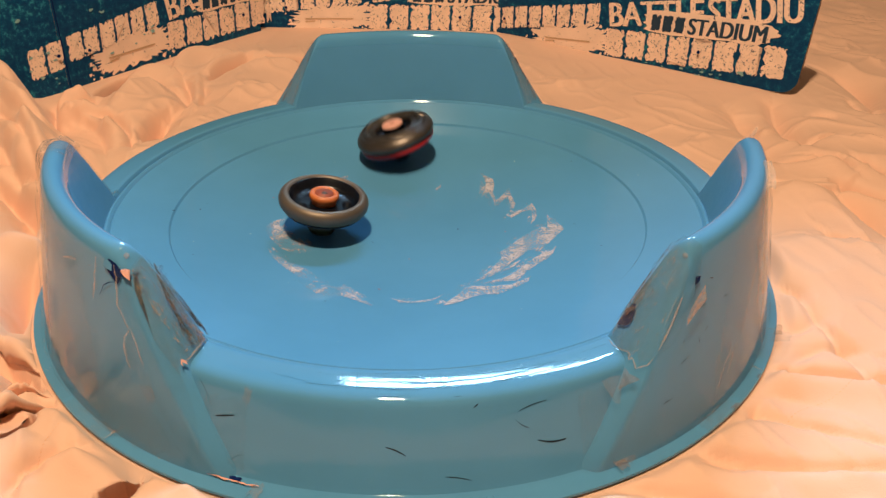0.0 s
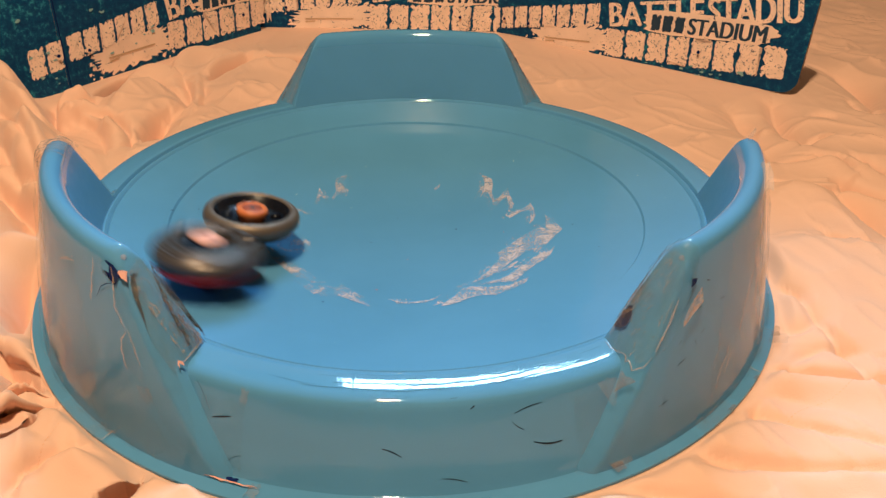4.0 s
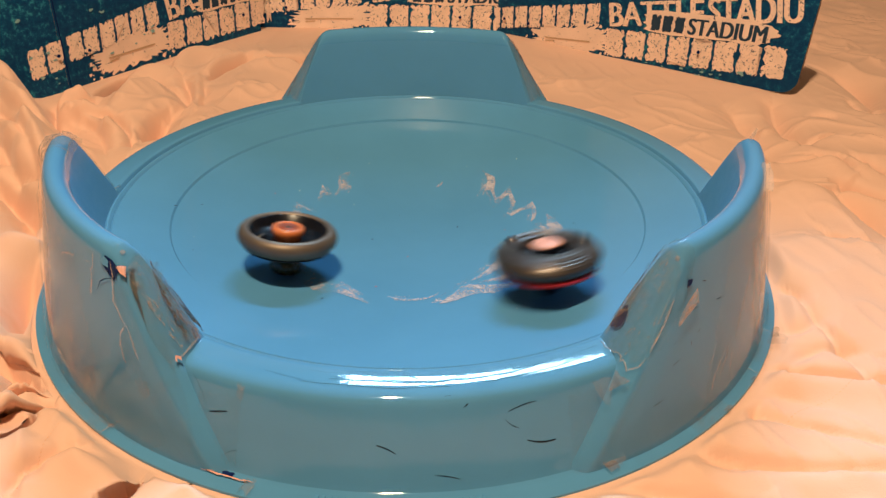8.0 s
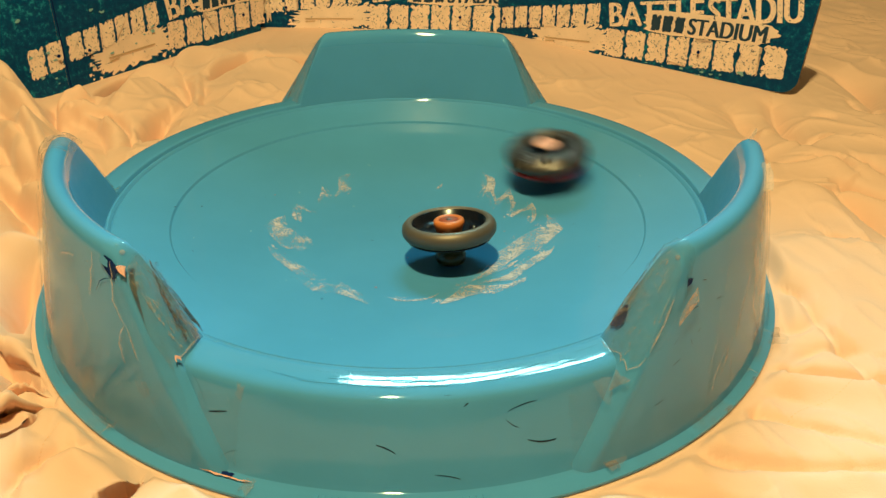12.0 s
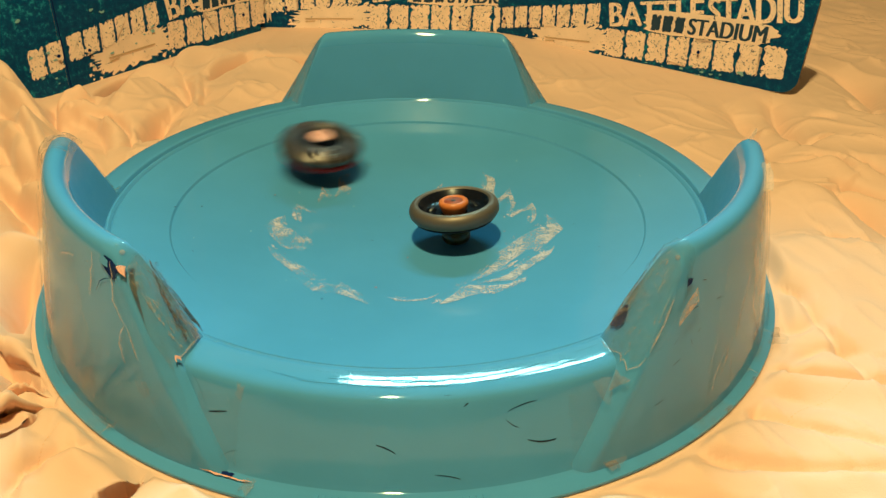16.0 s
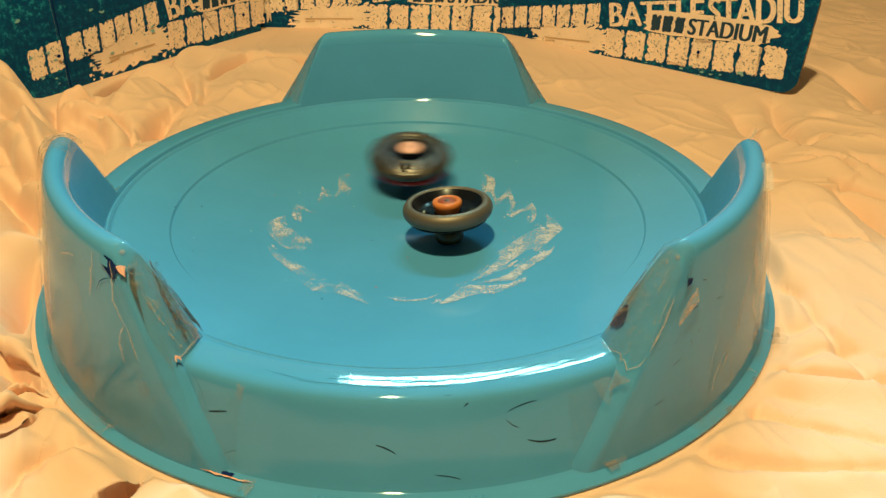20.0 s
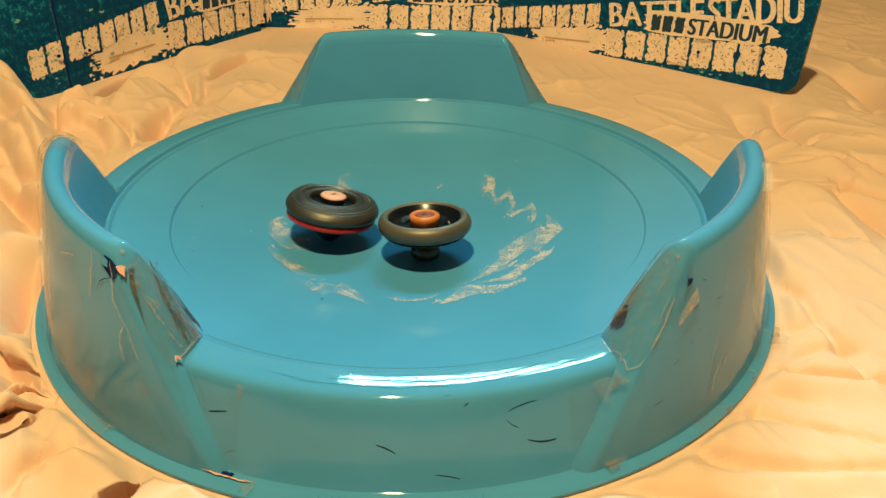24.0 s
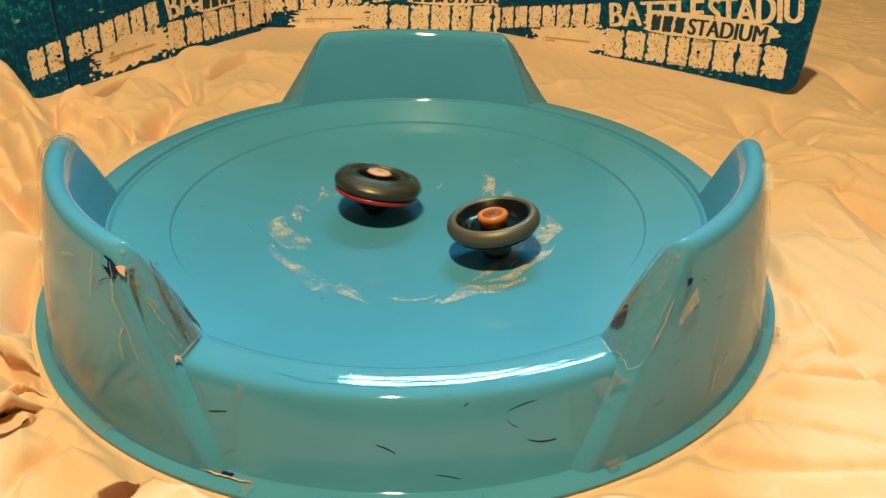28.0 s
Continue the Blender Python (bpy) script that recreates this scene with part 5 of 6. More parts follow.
ribbon("tape_edge", EAST, [(0.27, 10.04), (0.25, 10.28), (0.25, 10.51), (0.23, 10.75), (0.23, 10.99), (0.22, 11.09), (0.22, 11.19), (0.21, 11.28), (0.21, 11.36), (0.20, 11.46), (0.19, 11.55), (0.18, 11.64), (0.17, 11.73), (0.16, 11.83), (0.15, 11.91), (0.14, 12.00), (0.13, 12.10), (0.13, 12.20), (0.11, 12.29), (0.11, 12.38), (0.09, 12.46), (0.08, 12.55), (0.07, 12.65), (0.07, 12.74), (0.05, 12.83), (0.05, 12.93)], 0.0008, CREASE_GLINT, EDGE)
ribbon("tape_edge", EAST, [(0.03, 11.14), (-0.01, 11.18), (-0.05, 11.21), (-0.09, 11.26), (-0.12, 11.31), (-0.15, 11.36), (-0.17, 11.43), (-0.19, 11.48), (-0.21, 11.54), (-0.23, 11.59), (-0.24, 11.65), (-0.25, 11.70), (-0.27, 11.76), (-0.28, 11.83), (-0.29, 11.89), (-0.31, 11.95), (-0.31, 12.03), (-0.32, 12.10), (-0.33, 12.18), (-0.34, 12.25), (-0.35, 12.33)], 0.0006, CREASE_GLINT, EDGE)
ribbon("tape_edge", EAST, [(-0.12, 11.69), (-0.12, 11.78), (-0.13, 11.85), (-0.13, 11.94), (-0.14, 12.03), (-0.14, 12.12), (-0.11, 12.28), (-0.09, 12.44), (-0.07, 12.61)], 0.0008, CREASE_GLINT, EDGE)
film("tape_haze", EAST, [(-0.07, 12.65), (-0.03, 12.64), (0.03, 12.65), (0.05, 12.83), (0.08, 13.00), (0.10, 13.81), (0.03, 13.73), (-0.09, 12.85), (-0.09, 12.74)], HAZE, CLEAR, seed=17)
film("tape_haze", EAST, [(-0.19, 11.06), (-0.13, 11.03), (-0.07, 11.01), (0.00, 10.99), (0.04, 11.14), (0.08, 11.29), (0.13, 11.46), (0.13, 11.55), (0.12, 11.62), (0.11, 11.71), (0.11, 11.80), (0.11, 11.89), (0.11, 11.98), (0.10, 12.08), (0.10, 12.16), (0.10, 12.26), (0.10, 12.36), (-0.05, 12.09), (-0.04, 11.99), (-0.04, 11.90), (-0.04, 11.80), (-0.03, 11.71), (-0.03, 11.61), (-0.03, 11.53), (-0.09, 11.36), (-0.14, 11.20)], HAZE, CLEAR, seed=18)
sheet("tape_strip", EAST, -1.9, -1.05, 11.9, 14.8, TAPE, CLEAR, seed=17)
sheet("tape_strip", BACK, -1.95, -1.1, 2.0, 9.0, HAZE, BROWN, seed=18)
sheet("tape_strip", BACK, 1.1, 1.95, 2.0, 9.0, HAZE, CLEAR, seed=19)
film("broken_hole_shade", BACK, [(-1.30, 8.2), (-1.40, 8.0), (-1.44, 8.8), (-1.34, 9.0)], CAVITY_SHADE, "small dark chip in the edge", lift=0.0008, crumple=0, cuts=1)
for k, (u0, s0, d) in enumerate(((-1.20, 7.4, 0.05), (-1.34, 7.6, 0.07), (-1.52, 8.2, 0.06), (-1.66, 8.8, 0.08), (-1.84, 9.2, 0.09), (1.42, 8.0, 0.05), (1.70, 8.6, 0.07), (1.90, 9.0, 0.08))):
    sheet("residue", BACK, u0 - d, u0 + d, s0 - 9 * d, s0 + 9 * d, TORN, "brown glue residue", seed=70 + k, n=6, rag=0.25, lift=0.0006)
creases(BACK, -1.95, -1.2, 2.0, 7.0, 8, 31, 0.8)
creases(BACK, 1.2, 1.95, 2.0, 7.0, 8, 32, 0.8)
sheet("tape_strip", cone_point, -69.5, -64.5, 0.031, 0.006, TAPE, CLEAR, seed=20)
sheet("tape_strip", cone_point, -116.5, -110.5, 0.030, 0.006, TAPE, CLEAR, seed=21)
for a0, a1, k in ((-148, -140, 22), (-139, -129, 23), (-62, -53, 24), (-52, -45, 25), (-44, -36, 26), (-34, -26, 27), (-24, -17, 28)):
    sheet("tape_strip", flange_point, a0, a1, 0.1768, 0.1858, HAZE_THIN if k % 2 else TAPE, CLEAR, seed=k, crumple=0.0011, n=12)
# pieces of the flange's film that stand over its edge
for a0, a1, out, rise, k in ((-26.6, -24.2, 0.0034, 0.0016, 52), (-38.0, -37.0, 0.0018, 0.0006, 53), (-46.0, -44.6, 0.0018, 0.0006, 54)):
    sheet("tape_end", lambda a, b, l: flange_point(a, 0.1836 + out * b, l + rise * math.sin(2.2 * b)), a0, a1, 0.0, 1.0, TORN, "torn end of tape over the flange", seed=k, n=6, rag=0.12)
sheet("torn_tape", cone_point, -64.8, -63.4, 0.0095, 0.0035, TORN, "torn browned tape at the foot of the corner", seed=55, n=8, rag=0.06, lift=0.0010, crumple=0.0010)
sheet("torn_tape", flange_point, -66.0, -64.4, 0.1760, 0.1830, TORN, "torn browned tape on the flange", seed=56, n=8, rag=0.06, lift=0.0012, crumple=0.0008)
for a, w in ((-129.3, -1), (-36.2, 1), (-25, -1)):
    ribbon("tape_edge", flange_point, [(a, 0.1768), (a + 0.3 * w, 0.181), (a + 0.2 * w, 0.1862)], 0.0005, CREASE_GLINT, EDGE, 0.001)
# bubbles under the film, each with its own glint
for centre, u, s in ((210, 1.09, 7.00), (330, -1.11, 7.54)):
    p = wall_point(centre, u, s)
    bm = bmesh.new()
    bmesh.ops.create_uvsphere(bm, u_segments=16, v_segments=10, radius=0.0011)
    for v in bm.verts:
        v.co = p + v.co
    part("tape_bubble", bm, BUBBLE, arena, "small glossy bubble in the tape")

# lifted corners and loose ends of film
sheet("tape_end", lambda a, b, l: wall_point(330, 0.93 - a * 0.1, 6 + b) + Vector((0, 0, 0.0045 * b + l)), -0.35, 0.45, 0.0, 1.0, CREASE_GLINT, "loose end of tape standing up", seed=30, n=6, rag=0.12)
sheet("tape_end", lambda a, b, l: flange_point(-26.5 + a, 0.1835 + 0.007 * b, l + 0.002 * b), -1.6, 1.2, 0.0, 1.0, HAZE, "loose end of tape over the flange", seed=32, n=6, rag=0.12)
sheet("tape_end", lambda a, b, l: cone_point(-64.6 + a * (1 - 0.8 * b), 0.0335 - 0.009 * b, 0.0012 + l + 0.002 * b), -1.7, 1.4, 0.0, 1.0, HAZE, "hanging torn corner of tape", seed=33, n=6, rag=0.05)
sheet("tape_end", lambda a, b, l: wall_point(330, 0.50 + a * -0.33, 7.44 + a * 2.07) + Vector((0.0045 * b - 0.001 + l, 0, 0)), 0.0, 1.0, 0.0, 1.0, CREASE_GLINT, "loose end of tape", seed=31, n=6, rag=0.10)
# residue and cracks
sheet("residue", cone_point, -111.2, -110.2, 0.0345, 0.0300, HAZE, "brown glue residue", seed=43, n=6, rag=0.2)
sheet("residue", cone_point, -114.9, -113.2, 0.0095, 0.0060, HAZE, "brown glue residue", seed=44, n=6, rag=0.2)
sheet("residue", flange_point, -108.9, -107.4, 0.1775, 0.1840, HAZE, "brown glue residue", seed=46, n=6, rag=0.2)
sheet("residue", flange_point, -66.2, -63.2, 0.1755, 0.1815, HAZE, "brown glue residue", seed=47, n=6, rag=0.2, lift=0.002)
# The crack's bright edge is a pale strip, its highlight put into colour.
sheet("crack_edge", flange_point, -114.0, -108.4, 0.1790, 0.1797, PINK, "cracked edge of the flange, its highlight put in as pale colour", seed=48, n=10, rag=0.3, lift=0.0008)
sheet("broken_hole_shade", flange_point, -111.9, -110.6, 0.1770, 0.1786, CAVITY_SHADE, "dark crack in the flange", seed=49, n=6, rag=0.3, lift=0.0008, crumple=0)


def scuff(a0, z0, a1, z1, width, bow, place=cone_point, seed=0):
    """A thin dark rub mark that tapers at both ends."""
    bm = bmesh.new()
    rows = []
    n = 12
    for i in range(n + 1):
        f = i / n
        w = 0.55 * width * (0.15 + math.sin(math.pi * min(max(f * 0.9 + 0.05, 0), 1)) ** 0.6) * (0.8 + 0.3 * noise.noise(Vector((f * 6, seed, 0))))
        a, z = a0 + (a1 - a0) * f, z0 + (z1 - z0) * f + bow * math.sin(math.pi * f)
        rows.append((bm.verts.new(place(a, z - w, 0.00015)), bm.verts.new(place(a, z + w, 0.00015))))
    for p, q in zip(rows, rows[1:]):
        bm.faces.new((p[0], q[0], q[1], p[1]))
    return part("scuff", bm, SCUFF, arena, "thin black scuff mark")


for k, m in enumerate(((-114.9, 0.0222, -112.3, 0.0242, 0.0006, 0), (-93.4, 0.0199, -91.1, 0.0170, 0.00045, 0.0004), (-77.8, 0.0263, -76.2, 0.0227, 0.00025, -0.0006), (-77.4, 0.0290, -73.7, 0.0310, 0.0003, 0.0005),
                       (-75.2, 0.0177, -71.5, 0.0158, 0.0006, -0.0008), (-85.6, 0.0355, -84.3, 0.0357, 0.0003, 0), (-82.9, 0.0324, -82.1, 0.0338, 0.0004, 0), (-118.0, 0.0340, -115.3, 0.0235, 0.00015, 0.0015),
                       (-86.5, 0.0090, -83.5, 0.0070, 0.00025, 0.0004), (-113.5, 0.0030, -110.5, 0.0110, 0.00015, 0.0020))):
    scuff(*m, seed=k)
for k, (u0, s0, u1, s1) in enumerate(((-0.79, 11.0, -0.75, 11.03), (-0.81, 11.35, -0.76, 11.35), (-0.59, 11.43, -0.54, 11.45), (-0.73, 11.88, -0.75, 11.8), (-0.83, 12.05, -0.79, 12.0), (-0.85, 12.56, -0.81, 12.53), (-0.71, 11.75, -0.69, 11.71), (-0.87, 11.74, -0.86, 11.69), (-1.58, 11.33, -1.55, 11.31), (-1.29, 4.54, -1.27, 4.5), (-1.51, 6.66, -1.5, 6.68))):
    scuff(u0, s0, u1, s1, 0.011, 0.0, EAST, k)
scuff(0.90, 12.8, 0.985, 14.8, 0.012, 0.0, WEST, 90)
rim_place = lambda a, r, l: Vector((r * math.cos(radians(a)), r * math.sin(radians(a)), 0.0372 - (r - 0.1512) * 0.05 + l))
# fine scratches of the rim, where spinners have landed
rng = random.Random(8)
for k in range(14):
    a, r = rng.uniform(-112, -66), rng.uniform(0.1515, 0.1605)
    scuff(a, r, a + rng.uniform(1.5, 6), r + rng.uniform(-0.001, 0.001), rng.uniform(0.00003, 0.00008), rng.uniform(-0.0006, 0.0006), rim_place, k)
# wrinkles of the film stretched over the rim
rng = random.Random(17)
for a0, r0, a1, r1, w in ((-100, 0.1562, -86, 0.1556, 0.0005), (-92, 0.1568, -74, 0.1552, 0.0007), (-84, 0.1533, -70, 0.1540, 0.0005), (-80, 0.1585, -66, 0.1570, 0.0006), (-104, 0.1590, -84, 0.1594, 0.0004),
                          (-97.5, 0.151, -97.2, 0.160, 0.0004), (-86.6, 0.153, -86.2, 0.160, 0.0003), (-75.4, 0.151, -74.6, 0.158, 0.0004), (-90, 0.1525, -88, 0.1550, 0.0005), (-78, 0.1560, -72, 0.1548, 0.0009)):
    n = 9
    line = [(a0 + (a1 - a0) * k / n + rng.uniform(-0.25, 0.25), r0 + (r1 - r0) * k / n + rng.uniform(-0.0004, 0.0004)) for k in range(n + 1)]
    ribbon("film_wrinkle", rim_place, line, w, PLASTIC, "fine wrinkle in the clear film", 0.00012)
# raised maker's marks on the flange, too small to read
for k in range(26):
    a = -100.0 + k * 0.76
    if k in (5, 9, 14, 19):
        continue
    m = Matrix.Rotation(radians(a), 4, "Z") @ pose(0.1803, 0, 0.0026, 0, 0, 0)
    part("raised_mark", box(0.0030, 0.0013, 0.0003, m), PLASTIC, arena, smooth=False)


def specks(name, count, seed, size, material, label, reach=0.145):
    """A scatter of tiny flakes lying in the bowl, too many to count."""
    rng = random.Random(seed)
    bm = bmesh.new()
    for k in range(count):
        a, r, d = rng.uniform(0, 2 * math.pi), reach * rng.random() ** 0.5, size * rng.uniform(0.4, 1.0)
        x, y, turn, long = r * math.cos(a), r * math.sin(a), rng.uniform(0, 6.3), rng.choice((1, 1, 1.6, 3))
        step = 0.0011 if r > 0.119 else 0.0
        vs = []
        for q in range(6):
            t = q * math.pi / 3
            px, py = d * long * math.cos(t), d * math.sin(t) * rng.uniform(0.6, 1.1)
            vs.append(bm.verts.new(on_bowl(x + px * math.cos(turn) - py * math.sin(turn), y + px * math.sin(turn) + py * math.cos(turn), 0.0004 + step)))
        f = bm.faces.new(vs)
        f.normal_update()
        if f.normal.z < 0:
            f.normal_flip()
    return tagged(part(name, bm, material, arena), label, kind="stuff")


specks("dark_speck", 14, 61, 0.00045, SCUFF, "scattered dark specks of dirt")
specks("pale_speck", 18, 62, 0.00040, SPECK, "scattered pale nicks in the plastic")
specks("brown_speck", 4, 63, 0.00060, RUST, "a few brown specks of dirt")


# ---- stitched seams of the spread ----
def seam(x0, y0, x1, y1, n):
    for k in range(n):
        f = (k + 0.5) / n
        x, y = x0 + (x1 - x0) * f, y0 + (y1 - y0) * f + 0.002 * math.sin(f * 7)
        z = float(spread_height(np.array([x]), np.array([y]))[0])
        bm = box(math.hypot(x1 - x0, y1 - y0) / n * 0.45, 0.0003, 0.0002, pose(x, y, z, 0, 0, math.degrees(math.atan2(y1 - y0, x1 - x0))))
        part("stitch", bm, SEAM, bedspread, smooth=False)


SEAM = simple("tan_thread", (0.79, 0.44, 0.265), (0.83, 0.47, 0.285), 200, (0.8, 0.9))
seam(-0.134, -0.178, -0.131, -0.146, 22)
seam(0.151, -0.137, 0.191, -0.113, 24)


# ---- what moves ----
def rolled(rows, spin, lean_of, tip_to_wheel):
    """Poses, step by step, of a top that spins about its leaning axis while it rounds the bowl: rows of seconds and the place of its wheel in plan."""
    out = []
    ts = [r[0] for r in rows]
    ps = [Vector((r[1], r[2])) for r in rows]
    k = 0
    for f in range(frame(28.0)):
        t = f / FPS
        while k < len(ts) - 2 and t > ts[k + 1]:
            k += 1
        w = min(max((t - ts[k]) / (ts[k + 1] - ts[k]), 0), 1)
        p1, p2 = ps[k], ps[k + 1]
        d1 = (ps[k + 1] - ps[k - 1]) / (ts[k + 1] - ts[k - 1]) if k > 0 else (p2 - p1) / (ts[k + 1] - ts[k])
        d2 = (ps[k + 2] - ps[k]) / (ts[k + 2] - ts[k]) if k + 2 < len(ps) else (p2 - p1) / (ts[k + 1] - ts[k])
        h = ts[k + 1] - ts[k]
        p = (2 * w ** 3 - 3 * w * w + 1) * p1 + (w ** 3 - 2 * w * w + w) * h * d1 + (3 * w * w - 2 * w ** 3) * p2 + (w ** 3 - w * w) * h * d2
        lx, ly = lean_of(t, p)
        axis = Vector((lx, ly, 1)).normalized()
        foot = Vector((p.x - axis.x * tip_to_wheel, p.y - axis.y * tip_to_wheel, 0))
        r = foot.to_2d().length
        slope = 1.66 * r if r < 0.149 else 0
        foot.z = bowl(r) + 0.0003 + 0.004 * abs(slope - 0.10) * (slope > 0.10)
        turn = Vector((0, 0, 1)).rotation_difference(axis).to_matrix().to_4x4()
        out.append((t, Matrix.Translation(foot) @ turn @ Matrix.Rotation(radians(spin * f), 4, "Z")))
    return out


def lean_in(t, p, nods=((0.0, 3, 8, 0.2), (2.95, 7, -1, 0.25), (21.0, 6, 8, 0.3), (27.0, 0, -9, 0.4), (28.0, -2, -9, 0.5))):
    """Leans towards the middle of the bowl, less as the orbit tightens; nods: seconds, degrees towards the viewer and to the east, and how long."""
    r = max(p.length, 1e-4)
    calm = 0.85 if t < 21.5 else 0.75
    s = math.tan(radians(min(9.5 * r / 0.035, 10.5) * calm))
    x, y = -p.x / r * s, -p.y / r * s
    for at, near, east, span in nods:
        k = math.exp(-((t - at) / span) ** 2)
        x, y = x * (1 - k) + math.tan(radians(east)) * k, y * (1 - k) - math.tan(radians(near)) * k
    return x, y


WOBBLE = [(24.0, -300), (25.2, -90), (25.45, 0), (25.6, 90), (25.8, 180), (26.2, 270), (26.45, 360), (26.7, 540), (26.9, 610), (27.0, 630), (27.25, 720), (27.4, 810), (27.5, 900), (27.6, 990), (27.85, 1080), (28.0, 1120)]


def lean_wobble(t, p):
    """The heavy top tires: from 24 s it nods round and round."""
    ax, ay = lean_in(t, p, ((0.0, 3, -16, 0.2), (18.0, 6, -9, 0.25), (21.0, 7, -12, 0.3)))
    if t < 24:
        return ax, ay
    for (t0, a0), (t1, a1) in zip(WOBBLE, WOBBLE[1:]):
        if t0 <= t <= t1 + 1e-6:
            a = radians(a0 + (a1 - a0) * (t - t0) / (t1 - t0))
            break
    s = math.tan(radians(4 + 9 * min((t - 24) / 1.5, 1)))
    k = max(0.0, 1 - (t - 24) / 1.2)
    return ax * k + math.cos(a) * s, ay * k + math.sin(a) * s


def motions():
    walk(arena, [
        (0, pose(0.0001, -0.0019, 0.0001, -0.21, 0.03, 1.16)),
        (0.5, pose(0.0001, -0.0018, 0.0004, -0.20, 0.02, 1.12)),
        (1, pose(-0.0007, -0.0015, 0.0005, -0.26, 0.14, 1.29)),
        (1.5, pose(-0.0007, -0.0017, 0.0004, 0.06, 0.09, 1.28)),
        (2, pose(-0.0005, -0.0004, 0.0006, -0.27, 0.02, 0.95)),
        (2.5, pose(-0.0002, -0.0002, 0.0003, -0.30, -0.10, 0.82)),
        (3, pose(-0.0000, -0.0002, 0.0002, -0.04, 0.04, 0.78)),
        (3.5, pose(-0.0008, -0.0014, 0.0001, 0.14, 0.06, 1.05)),
        (5.5, pose(-0.0002, -0.0018, -0.0001, -0.39, -0.08, 0.60)),
        (6, pose(-0.0001, -0.0017, 0.0002, 0.25, 0.06, 0.58)),
        (6.5, pose(-0.0003, 0.0034, 0.0009, 0.45, -0.19, 0.77)),
        (7, pose(0.0004, 0.0003, 0.0001, 0.03, 0.13, -0.09)),
        (7.5, pose(-0.0002, 0.0005, 0.0001, 0.05, 0.01, 0.02)),
        (8, pose(-0.0000, 0.0007, 0.0005, 0.39, 0.08, 0.00)),
        (8.5, pose(-0.0003, 0.0008, 0.0006, 0.12, 0.06, 0.03)),
        (9, pose(-0.0002, -0.0001, 0.0003, 0.24, -0.01, 0.06)),
        (9.5, pose(0.0001, 0.0005, 0.0003, 0.40, 0.08, -0.06)),
        (10.0, pose(0, 0, 0)), (28.0, pose(0, 0, 0)),
    ])
